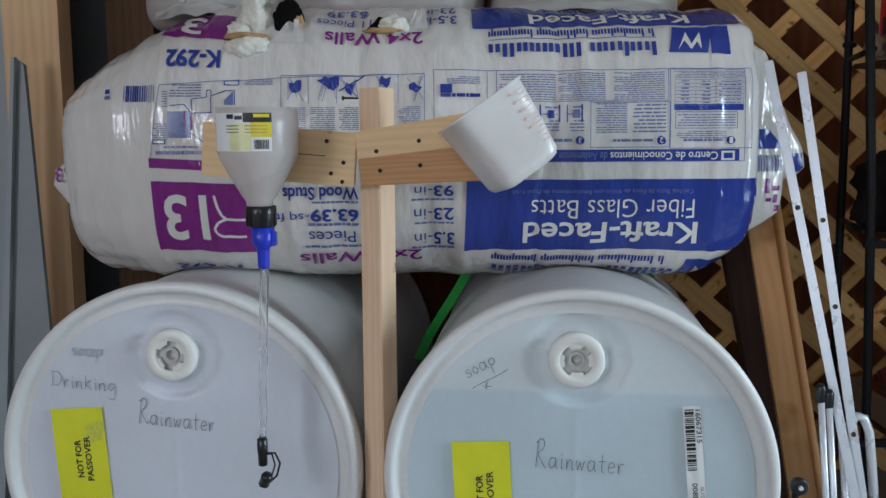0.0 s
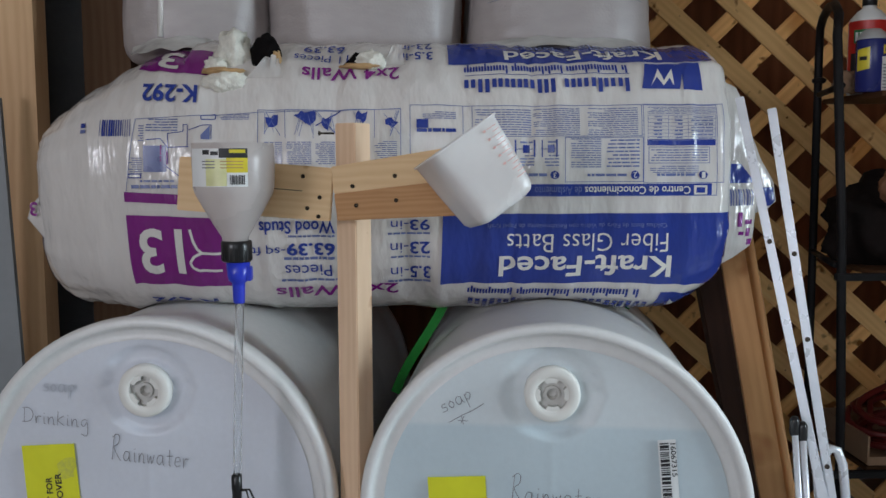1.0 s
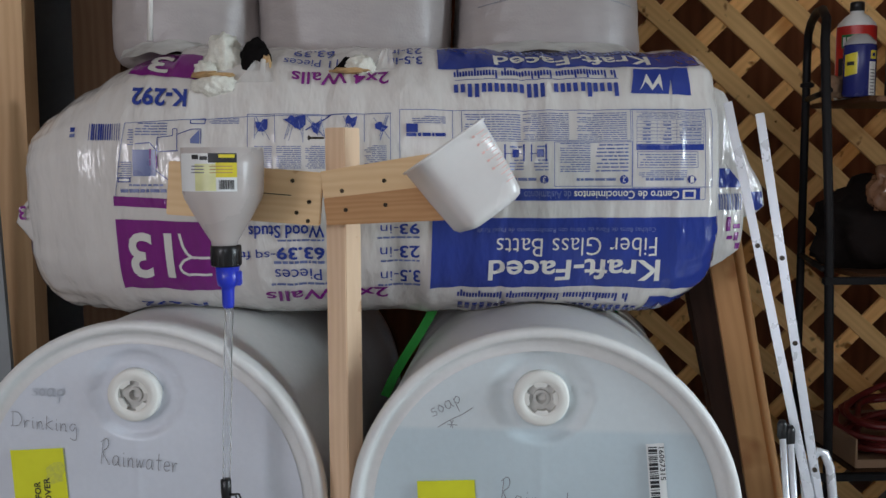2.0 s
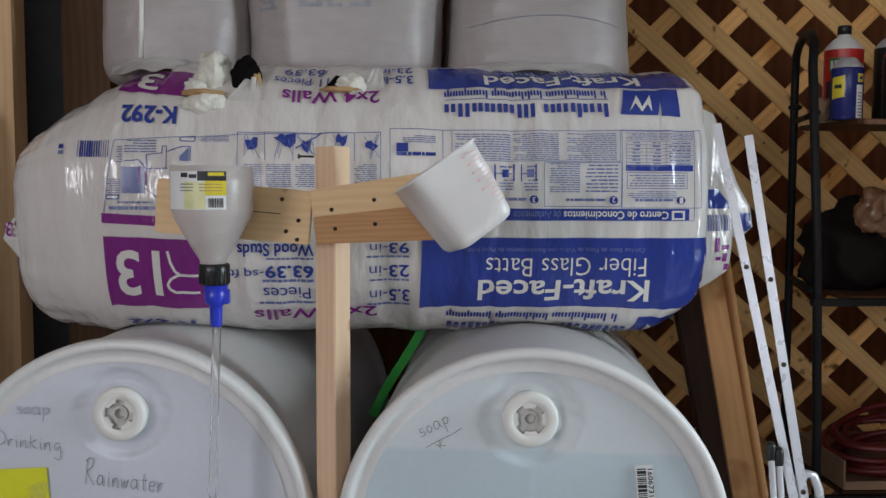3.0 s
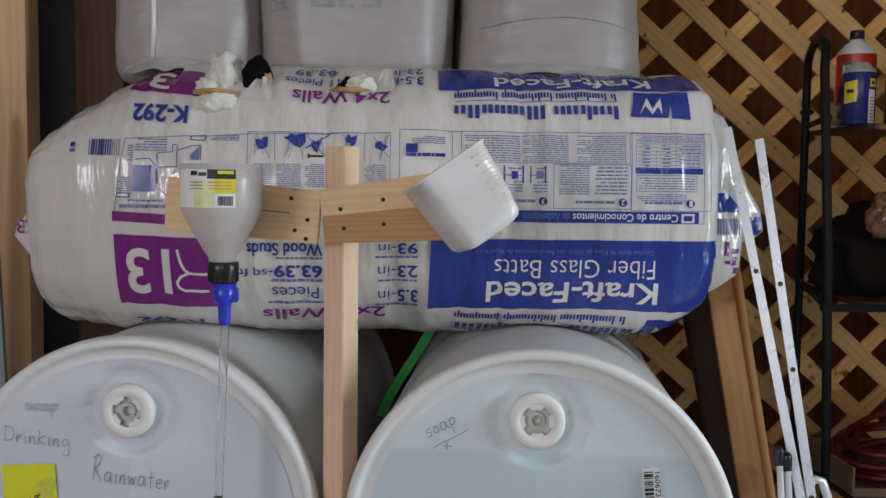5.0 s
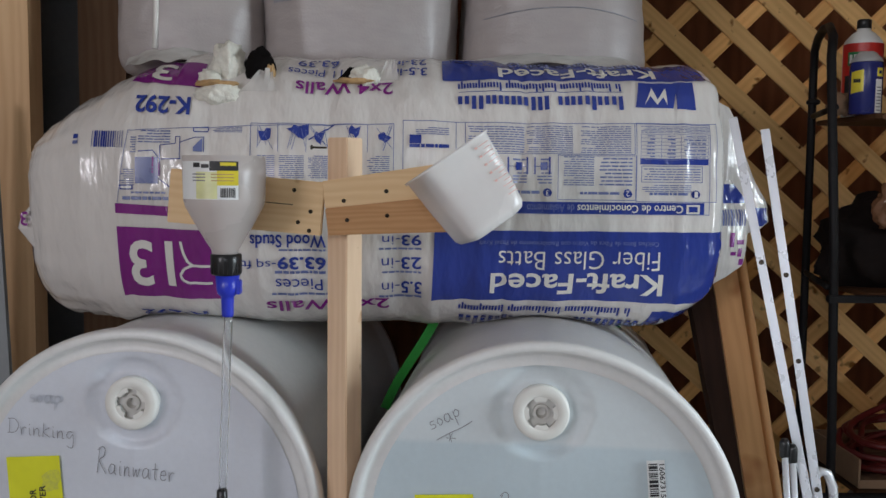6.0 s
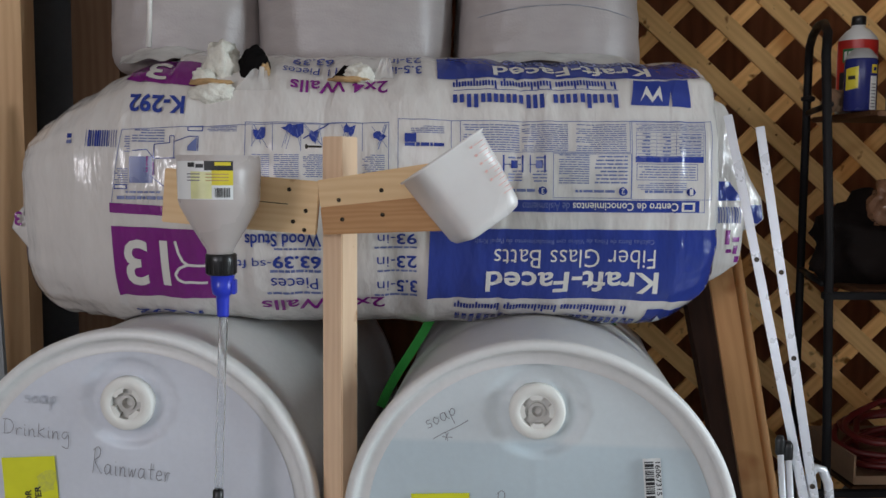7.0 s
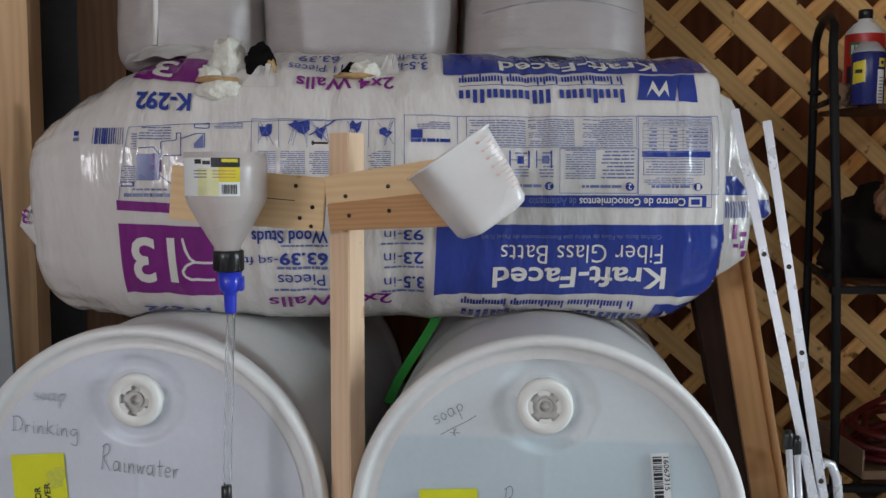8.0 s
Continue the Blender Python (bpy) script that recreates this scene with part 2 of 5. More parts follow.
def crinkle(m, scale, strength, stretch):
    """Sharp small creases of tight film, running round the girth."""
    N, L = m.node_tree.nodes, m.node_tree.links
    b = N["Principled BSDF"]
    tc, mp, nz, ab, bp = N.new("ShaderNodeTexCoord"), N.new("ShaderNodeMapping"), N.new("ShaderNodeTexNoise"), N.new("ShaderNodeMath"), N.new("ShaderNodeBump")
    mp.inputs["Scale"].default_value = stretch
    L.new(tc.outputs["Object"], mp.inputs[0])
    L.new(mp.outputs[0], nz.inputs["Vector"])
    nz.inputs["Scale"].default_value, nz.inputs["Detail"].default_value, nz.inputs["Distortion"].default_value = scale, 2.0, 0.6
    ab.operation = "PINGPONG"
    ab.inputs[1].default_value = 0.5
    L.new(nz.outputs["Fac"], ab.inputs[0])
    L.new(ab.outputs[0], bp.inputs["Height"])
    bp.inputs["Strength"].default_value, bp.inputs["Distance"].default_value = strength, 0.008
    L.new(b.inputs["Normal"].links[0].from_socket, bp.inputs["Normal"])
    L.new(bp.outputs[0], b.inputs["Normal"])


for _m in (M_BAG, M_BLUE, M_PURPLE, M_PALE):
    crinkle(_m, 15, 0.36, (2.2, 1.0, 0.6))
weave(M_SACK, 230, 0.10)
M_DARKWOOD.node_tree.nodes["Principled BSDF"].inputs["Specular IOR Level"].default_value = 0.12
knots(M_LATH, 26, 0.66, (0.30, 0.20, 0.13))
knots(M_LATH, 70, 0.70, (0.22, 0.14, 0.09))
knots(M_LATH, 6, 0.60, (0.72, 0.62, 0.52))
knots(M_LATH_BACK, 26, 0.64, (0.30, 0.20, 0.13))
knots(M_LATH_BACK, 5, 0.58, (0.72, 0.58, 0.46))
knots(M_PINE_V, 24, 0.70, (0.55, 0.38, 0.25))
knots(M_PINE, 22, 0.71, (0.60, 0.42, 0.28))
knots(M_PLANK, 10, 0.62, (0.65, 0.55, 0.48))


# ---- building helpers ----
def part(name, bm, material, parent=None, label="", m=None, smooth=False):
    """Links a bmesh as one mesh object, under its thing if one is given."""
    me = bpy.data.meshes.new(name)
    if smooth:
        for f in bm.faces:
            f.smooth = True
    bm.to_mesh(me)
    bm.free()
    me.materials.append(material)
    ob = new(name, me)
    if m is not None:
        ob.matrix_world = m
    if parent:
        ob.parent = parent
        ob.matrix_parent_inverse = parent.matrix_world.inverted()
    if label:
        ob["label"] = label
    return ob


def thing(name, label, category, m=None, group="", kind=""):
    ob = new(name)
    ob.empty_display_size = 0.05
    if m is not None:
        ob.matrix_world = m
    return tagged(ob, label, category, group, kind)


def box(w, d, h, c=(0, 0, 0), bevel=0.0, bm=None, m=None):
    bm = bm or bmesh.new()
    vs = bmesh.ops.create_cube(bm, size=1.0)["verts"]
    bmesh.ops.scale(bm, vec=(w, d, h), verts=vs)
    if m is not None:
        bmesh.ops.transform(bm, matrix=m, verts=vs)
    bmesh.ops.translate(bm, vec=c, verts=vs)
    if bevel:
        es = list({e for v in vs for e in v.link_edges})
        bmesh.ops.bevel(bm, geom=es, offset=bevel, segments=2, affect="EDGES")
    return bm


def revolve(profile, seg=48, bm=None, m=None, squash=None, front=True):
    """Turns (radius, height) pairs round z. squash: power of a rounded-square section."""
    bm = bm or bmesh.new()
    rings = []
    for r, z in profile:
        ring = []
        for i in range(seg):
            a = 2 * math.pi * i / seg
            c, s = math.cos(a), math.sin(a)
            k = 1.0 if squash is None else (abs(c) ** squash + abs(s) ** squash) ** (-1 / squash)
            p = Vector((r * k * c, r * k * s, z))
            ring.append(bm.verts.new(m @ p if m is not None else p))
        rings.append(ring)
    for a, b in zip(rings, rings[1:]):
        for i in range(seg):
            bm.faces.new((a[i], a[(i + 1) % seg], b[(i + 1) % seg], b[i]))
    for ring, flip in (((rings[0], True),) if front else ()) + ((rings[-1], False),):
        bm.faces.new(list(reversed(ring)) if flip else ring)
    return bm


def tube(points, r, seg=10, bm=None, closed=False):
    """A round tube through points; its section is carried along without twist."""
    bm = bm or bmesh.new()
    pts = [Vector(p) for p in points]
    rings, n, s = [], len(pts), None
    for i, p in enumerate(pts):
        a, b = (pts[i - 1], pts[(i + 1) % n]) if closed else (pts[max(0, i - 1)], pts[min(n - 1, i + 1)])
        t = (b - a).normalized()
        if s is None:
            s = t.cross(Vector((0, 0, 1)))
            if s.length < 0.2:
                s = t.cross(Vector((0, 1, 0)))
        s = (s - t * s.dot(t)).normalized()
        u = s.cross(t)
        rings.append([bm.verts.new(p + (s * math.cos(w) + u * math.sin(w)) * r) for w in (2 * math.pi * (k + 0.5) / seg for k in range(seg))])
    pairs = list(zip(rings, rings[1:])) + ([(rings[-1], rings[0])] if closed else [])
    for a, b in pairs:
        for k in range(seg):
            bm.faces.new((a[k], a[(k + 1) % seg], b[(k + 1) % seg], b[k]))
    if not closed:
        bm.faces.new(list(reversed(rings[0])))
        bm.faces.new(rings[-1])
    bmesh.ops.recalc_face_normals(bm, faces=bm.faces)
    return bm


def arc(c, r, a0, a1, n, plane="xz"):
    out = []
    for i in range(n + 1):
        a = radians(a0 + (a1 - a0) * i / n)
        u, v = r * math.cos(a), r * math.sin(a)
        out.append((c[0] + u, c[1], c[2] + v) if plane == "xz" else (c[0], c[1] + u, c[2] + v) if plane == "yz" else (c[0] + u, c[1] + v, c[2]))
    return out


def lean(p0, p1, face=(0, -1, 0)):
    """The pose whose z runs from p0 to p1, with its -y turned to face."""
    p0, p1 = Vector(p0), Vector(p1)
    z = (p1 - p0).normalized()
    y = -Vector(face)
    x = y.cross(z).normalized()
    y = z.cross(x)
    m = Matrix((x, y, z)).transposed().to_4x4()
    m.translation = p0
    return m, (p1 - p0).length


def text_bm(body, bold=0.0):
    """Letters of the built-in font as a flat mesh, scaled to fill the unit square."""
    cu = bpy.data.curves.new("letters", "FONT")
    cu.body, cu.size, cu.resolution_u, cu.offset = body, 1.0, 3, bold
    ob = new("letters", cu)
    dg = bpy.context.evaluated_depsgraph_get()
    me = ob.evaluated_get(dg).to_mesh()
    bm = bmesh.new()
    bm.from_mesh(me)
    ob.evaluated_get(dg).to_mesh_clear()
    bpy.data.objects.remove(ob)
    bpy.data.curves.remove(cu)
    xs, ys = [v.co.x for v in bm.verts], [v.co.y for v in bm.verts]
    x0, y0, w, h = min(xs), min(ys), max(xs) - min(xs), max(ys) - min(ys)
    for v in bm.verts:
        v.co = ((v.co.x - x0) / w, (v.co.y - y0) / h, 0)
    return bm


def refine(bm, limit):
    """Splits edges longer than limit, so that a flat print can follow a bent surface."""
    for _ in range(7):
        es = [e for e in bm.edges if e.calc_length() > limit]
        if not es:
            break
        bmesh.ops.subdivide_edges(bm, edges=es, cuts=1)
        bmesh.ops.triangulate(bm, faces=[f for f in bm.faces if len(f.verts) > 4])
    return bm


# ---- the shed ----
def slab(name, w, d, h, c, material, label, cat="wall"):
    ob = part(name, box(w, d, h), material, m=pose(*c))
    return tagged(ob, label, cat, kind="structure")


slab("floor", 5.2, 5.9, 0.1, (0, -0.4, -0.05), M_FLOOR, "worn grey concrete floor of a shed", "floor")
slab("ceiling", 5.2, 5.9, 0.08, (0, -0.4, 2.54), M_CEIL, "plain boarded ceiling of a shed", "ceiling")
slab("wall_back", 5.2, 0.06, 2.5, (0, 2.46, 1.25), M_WALLDARK, "dark brown boarded back wall behind the lattice")
slab("wall_left_a", 0.1, 3.68, 2.5, (-2.35, 0.62, 1.25), M_WALLBOARD, "plain boarded side wall beside a window opening")
slab("wall_left_b", 0.1, 0.75, 2.5, (-2.35, -2.975, 1.25), M_WALLBOARD, "plain boarded side wall beside a window opening")
slab("wall_left_c", 0.1, 1.38, 0.5, (-2.35, -1.91, 2.25), M_WALLBOARD, "plain boarded wall over a window opening")
slab("wall_left_d", 0.1, 1.38, 0.5, (-2.35, -1.91, 0.25), M_WALLBOARD, "plain boarded wall under a window opening")
# side wall with a wide doorway, open to daylight
slab("wall_right_a", 0.1, 1.32, 2.5, (2.45, 1.77, 1.25), M_WALLBOARD, "plain boarded side wall beside a doorway")
slab("wall_right_b", 0.1, 3.48, 2.5, (2.45, -1.61, 1.25), M_WALLBOARD, "plain boarded side wall beside a doorway")
slab("wall_right_c", 0.1, 0.98, 0.9, (2.45, 0.62, 2.05), M_WALLBOARD, "plain boarded wall over a doorway")
slab("wall_front_a", 0.75, 0.1, 2.5, (-1.925, -3.05, 1.25), M_WALLBOARD, "plain boarded wall beside a wide doorway")
slab("wall_front_b", 1.2, 0.1, 2.5, (1.8, -3.05, 1.25), M_WALLBOARD, "plain boarded wall beside a wide doorway")
slab("wall_front_c", 2.75, 0.1, 0.3, (-0.175, -3.05, 2.35), M_WALLBOARD, "plain boarded wall over a wide doorway")
slab("ground", 400, 400, 0.1, (0, 0, -0.16), M_FLOOR, "pale ground outside the shed", "ground")

# Unseen wall, added to keep the right daylight off rack and lattice.
slab("wall_light_block", 0.06, 1.43, 2.5, (1.66, 1.72, 1.25), M_WALLDARK, "unseen dark wall added to keep side light off the rack")

# stud wall at one side: pale panel, studs and a dark recess
slab("wall_panel_pale", 1.45, 0.03, 2.5, (-1.52, 1.83, 1.25), M_WALL, "pale grey painted wall panel", "wall panel")
slab("stud", 0.104, 0.06, 2.5, (-0.766, 1.775, 1.25), M_STUD, "upright pine stud with brown edge grain", "stud")
slab("stud_2", 0.100, 0.06, 2.5, (-0.668, 2.04, 1.25), M_STUD_DARK, "dark brown upright stud in the recess", "stud")
slab("wall_recess", 0.86, 0.03, 2.5, (-0.62, 2.20, 1.25), M_GREYPANEL, "dark grey panel in a recess between studs", "wall panel")


def leaning_sheet():
    t = thing("leaning_sheet", "pale grey sheet material leaning against the pale wall", "sheet", pose(-0.80, 1.62, 0.0))
    for name, corners, y, m in (("sheet", ((-0.82, 0.0), (-0.692, 0.0), (-0.752, 0.935), (-0.766, 0.945)), 1.62, M_SHEET), ("sheet_edge", ((-0.835, 0.0), (-0.817, 0.0), (-0.762, 0.948), (-0.768, 0.948)), 1.606, M_WALL)):
        bm = bmesh.new()
        f = bm.faces.new([bm.verts.new((x, y + 0.06 * z, z)) for x, z in corners])
        g = bmesh.ops.extrude_face_region(bm, geom=[f])
        bmesh.ops.translate(bm, vec=(0, 0.012, 0), verts=[v for v in g["geom"] if isinstance(v, bmesh.types.BMVert)])
        bmesh.ops.recalc_face_normals(bm, faces=bm.faces)
        part(name, bm, m, t)


leaning_sheet()


# ---- lattice of crossed laths ----
def lattice(cx, cz):
    """Two layers of laths; cx, cz is the middle of one opening."""
    t = thing("lattice_panel", "diagonal pine lattice of crossed laths in front of a dark wall", "lattice", pose(0.4, 2.1, 0))
    x0, x1, z0, z1 = 0.30, 1.62, 0.0, 2.45
    rng = random.Random(4)
    for ang, y, step, w in ((-41.3, 2.100, 0.1065, 0.041), (45.1, 2.109, 0.1078, 0.034)):
        d = Vector((math.cos(radians(ang)), math.sin(radians(ang))))
        n = Vector((-d.y, d.x))
        for k in range(-22, 22):
            o = Vector((cx, cz)) + n * step * (k + 0.5)
            a, b = -9.0, 9.0  # clip the lath to the panel
            for p, q, lo, hi in ((o.x, d.x, x0, x1), (o.y, d.y, z0, z1)):
                s, e = sorted(((lo - p) / q, (hi - p) / q))
                a, b = max(a, s), min(b, e)
            if b - a < 0.08:
                continue
            c = o + d * (a + b) / 2
            bm = box(b - a, 0.008, w * rng.uniform(0.95, 1.05), (0, 0, 0), 0.0012)
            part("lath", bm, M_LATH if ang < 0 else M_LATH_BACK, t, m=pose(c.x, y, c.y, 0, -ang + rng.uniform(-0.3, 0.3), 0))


lattice(0.7379, 1.0845)


# ---- drums ----
DRUM_R = 0.2925


def strokes(spec):
    """Pen strokes from a short text: points 'x,y' in a row, strokes parted by '/'."""
    return [[tuple(float(v) for v in p.split(",")) for p in s.split()] for s in spec.split("/")]


PEN = {
    "R": strokes(".05,0 .12,1.15/.0,1.05 .3,1.22 .5,1.1 .45,.8 .15,.6 .35,.3 .65,0"),
    "a": strokes(".45,.42 .2,.45 .05,.2 .2,0 .42,.15 .46,.42 .48,.1 .58,0"),
    "i": strokes(".1,.42 .12,.05 .22,0/.1,.6 .12,.63"),
    "n": strokes(".05,.42 .08,0 .12,.3 .28,.43 .38,.3 .4,.02 .5,.02"),
    "w": strokes(".02,.42 .1,.02 .24,.35 .34,.02 .5,.42"),
    "t": strokes(".2,.75 .2,.1 .32,.0/.02,.45 .42,.48"),
    "e": strokes(".05,.22 .4,.28 .3,.45 .1,.4 .04,.15 .2,0 .42,.08"),
    "r": strokes(".05,.42 .1,0 .12,.28 .25,.42 .4,.4"),
    "D": strokes(".12,.85 .12,.05/.0,.85 .45,.85 .7,.5 .5,.1 .0,.02"),
    "k": strokes(".08,.8 .06,0/.45,.55 .08,.28 .5,0"),
    "g": strokes(".45,.42 .2,.45 .05,.22 .25,.05 .45,.3 .5,-.35 .35,-.5 .1,-.4"),
    "s": strokes(".4,.42 .15,.42 .12,.26 .36,.2 .32,.02 .02,.03"),
    "o": strokes(".25,.44 .06,.25 .2,.02 .42,.2 .25,.44"),
    "p": strokes(".08,.42 .04,-.4/.06,.3 .3,.46 .45,.28 .25,.06 .08,.14"),
    "_": strokes("0,0 .8,.03 1.6,.0 2.3,.05"),
    "*": strokes(".0,.2 .5,.0/.1,.0 .4,.35/.25,.4 .2,-.1"),
}


def pen_word(bm, word, x, z, h, ang, y, width=0.0018, wide=1.0):
    """Adds a word in felt pen to bm, on the plane of the drum head."""
    ca, sa = math.cos(radians(ang)), math.sin(radians(ang))
    pen = 0.0
    for ch in word:
        big = 0.0
        for st in PEN[ch]:
            # round the corners of the stroke
            fine = []
            for j in range(len(st) - 1):
                p0, p1, p2, p3 = (st[max(0, min(len(st) - 1, j + o))] for o in (-1, 0, 1, 2))
                for q in range(4):
                    f = q / 4
                    fine.append(tuple(0.5 * (2 * b + (c - a) * f + (2 * a - 5 * b + 4 * c - d) * f * f + (3 * b - a - 3 * c + d) * f ** 3)
                                      for a, b, c, d in zip(p0, p1, p2, p3)))
            fine.append(st[-1])
            big = max(big, max(p[0] for p in st))
            pts = []
            for u, v in fine:
                uu, vv = (pen + u * wide) * h, v * h
                pts.append(Vector((x + uu * ca - vv * sa, y, z + uu * sa + vv * ca)))
            for a, b in zip(pts, pts[1:]):
                d = b - a
                if d.length < 1e-5:
                    continue
                s = Vector((-d.z, 0, d.x)).normalized() * width / 2
                e = d.normalized() * width * 0.25
                bm.faces.new([bm.verts.new(p) for p in (a - e - s, b + e - s, b + e + s, a - e + s)])
        pen += big * wide + 0.10


def head_y(x, z, bx, bz):
    """Relief of the drum head: a shallow dished ring round the bung, a faint mould line."""
    d = math.hypot(x - bx, z - bz)
    y = 0.012 + 0.0085 * math.exp(-((d - 0.055) / 0.013) ** 8) + 0.013 * math.exp(-(d / 0.033) ** 6)
    y -= 0.0006 * math.exp(-((x - bx) / 0.006) ** 2) * (1 if z < bz - 0.07 else 0)
    return y + 0.002 * noise.noise((x * 6, z * 6, bx * 9))


def drum(m, bx, bz, label, shell):
    """A closed plastic drum on its side; local y runs along its axis, 0 at the front rim."""
    t = thing("plastic_drum", label, "drum", m, "rainwater drums")
    R = DRUM_R
    turn = pose(0, 0, 0, -90, 0, 0)  # height of the profile runs along y
    prof = [(0.2560, 0.0125), (0.2595, 0.0142), (0.2690, 0.0150), (0.2735, 0.0130), (0.2760, 0.0050), (0.2780, 0.0010), (0.2810, 0.0), (0.2872, 0.0), (0.2908, 0.003),
            (R, 0.010), (R, 0.028), (0.290, 0.036), (0.2855, 0.040), (0.2825, 0.050), (0.2835, 0.075), (0.2845, 0.20), (0.2855, 0.28), (0.2825, 0.30), (0.2825, 0.32), (0.2855, 0.34),
            (0.286, 0.44), (0.2855, 0.54), (0.2825, 0.56), (0.2825, 0.58), (0.2855, 0.60), (0.284, 0.80), (0.285, 0.85), (R, 0.86), (R, 0.885), (0.28, 0.89), (0.25, 0.875)]
    body = part("body", revolve(prof[:], 128, m=turn, front=False), M_SHELL, t, m=m, smooth=True)
    # the head, a disc of rings
    bm = bmesh.new()
    rings = []
    for i in range(1, 61):
        r = 0.2570 * i / 60
        rings.append([bm.verts.new((r * math.cos(a), 0, r * math.sin(a))) for a in (2 * math.pi * k / 120 for k in range(120))])
    c = bm.verts.new((0, 0, 0))
    for k in range(120):
        bm.faces.new((c, rings[0][k], rings[0][(k + 1) % 120]))
        for a, b in zip(rings, rings[1:]):
            bm.faces.new((a[k], b[k], b[(k + 1) % 120], a[(k + 1) % 120]))
    for v in bm.verts:
        v.co.y = head_y(v.co.x, v.co.z, bx, bz)
    bmesh.ops.recalc_face_normals(bm, faces=bm.faces)
    bmesh.ops.reverse_faces(bm, faces=bm.faces)
    part("head", bm, shell, t, m=m, smooth=True)
    # bung: threaded plug with a cross-shaped key hole
    place = m @ pose(bx, 0.016, bz, 90, 0, 0) @ pose(0, 0, 0, 0, 0, 36 if bz < 0.184 else 3)
    bung = part("bung", revolve([(0.0250, -0.002), (0.0250, 0.0140), (0.0262, 0.015), (0.038, 0.015), (0.041, 0.0125), (0.0415, -0.002)], 48), M_CAP, t, "white plastic bung", place, True)
    bm = bmesh.new()
    loops = [[], [], [], []]
    for k in range(96):
        a = 2 * math.pi * k / 96
        off = abs((math.degrees(a) + 45) % 90 - 45)
        r = 0.0178 if off < 23 else 0.0236
        for loop, (rr, z) in zip(loops, ((0.0256, 0.0140), (r, 0.0140), (r, 0.0045), (0.0090, 0.0045))):
            loop.append(bm.verts.new((rr * math.cos(a), rr * math.sin(a), z)))
    for a, b in zip(loops[1:], loops[2:]):
        for k in range(96):
            bm.faces.new((a[k], a[(k + 1) % 96], b[(k + 1) % 96], b[k]))
    ring = bmesh.new()
    for k in range(96):
        ring.faces.new([ring.verts.new(v.co) for v in (loops[0][k], loops[0][(k + 1) % 96], loops[1][(k + 1) % 96], loops[1][k])])
    part("key_ring", ring, M_CAP, bung, m=place)
    for v in loops[0]:
        bm.verts.remove(v)
    revolve([(0.0128, 0.0040), (0.0122, 0.0085), (0.0082, 0.0092), (0.0062, -0.0010), (0.0002, -0.0010)], 24, bm=bm, front=False)
    bmesh.ops.recalc_face_normals(bm, faces=bm.faces)
    part("bung_core", bm, M_SOCKET, bung, "dusty grey key socket with shade in its colour", place)
    return t


def on_head(t, m, name, w, h, x, z, ang, material, label="", lift=0.0010):
    bm = bmesh.new()
    bmesh.ops.create_grid(bm, x_segments=8, y_segments=8, size=0.5)
    place = m @ pose(x, 0.0095 - lift, z, 90, 0, 0) @ pose(0, 0, 0, 0, 0, ang)
    for v in bm.verts:
        v.co = (v.co.x * w, v.co.y * h, 0.0004 * math.sin(v.co.x * 9) * math.cos(v.co.y * 7))
    return part(name, bm, material, t, label, place), place


def letters_on(parent, place, body, x, y, w, h, ang, material, lift=0.0010, bold=0.0, name="lettering"):
    """Built-in letters, centred at x, y on the sheet whose pose is place."""
    bm = text_bm(body, bold)
    for v in bm.verts:
        v.co = ((v.co.x - 0.5) * w, (v.co.y - 0.5) * h, 0)
    return part(name, bm, material, parent, m=place @ pose(x, y, lift, 0, 0, ang))


def sticker(t, m, x, z, ang):
    s, place = on_head(t, m, "sticker", 0.087, 0.150, x, z, ang, M_YELLOW, "yellow warning sticker with black capitals")
    letters_on(s, place, "NOT FOR", -0.0045, -0.008, 0.062, 0.0105, 90, M_INK, bold=0.022)
    letters_on(s, place, "PASSOVER", 0.0115, -0.008, 0.074, 0.0105, 90, M_INK, bold=0.022)
    return s, place


TURN = -7.0
m_left = pose(-0.4215, 1.384, DRUM_R, 0, 0, TURN)
f_left = m_left @ pose(-0.0024, 0, -0.005)  # where the writing sits
left = drum(m_left, -0.0044, 0.1770, "white plastic drum on its side, marked drinking rainwater", M_DRUM)
_, _p = sticker(left, f_left, -0.159, 0.017, 4)

rng = random.Random(21)
bm = bmesh.new()
bm.faces.new([bm.verts.new(((0.011 + 0.007 * rng.random()) * math.cos(k * 0.45), (0.015 + 0.012 * rng.random()) * math.sin(k * 0.45), 0)) for k in range(14)])
part("smudge", bm, M_SMUDGE, left, "grey rubbed smudge on the sticker", _p @ pose(0.027, 0.036, 0.0008, 0, 0, -25))


def pen_part(t, m, text, x, z, h, ang, w, wide, material=None, name="pen_word"):
    bm = bmesh.new()
    pen_word(bm, text, x, z, h, ang, 0.0085, w, wide)
    part(name, bm, material or M_PEN, t, "grey felt-pen handwriting", m)


pen_part(left, f_left, "Drinking", -0.204, 0.128, 0.027, -4, 0.0011, 0.92)
pen_part(left, f_left, "Rainwater", -0.061, 0.071, 0.034, -5, 0.0012, 0.66)
pen_part(left, f_left, "soap", -0.168, 0.178, 0.026, -2, 0.0022, 0.9, M_FAINT, "faded_word")

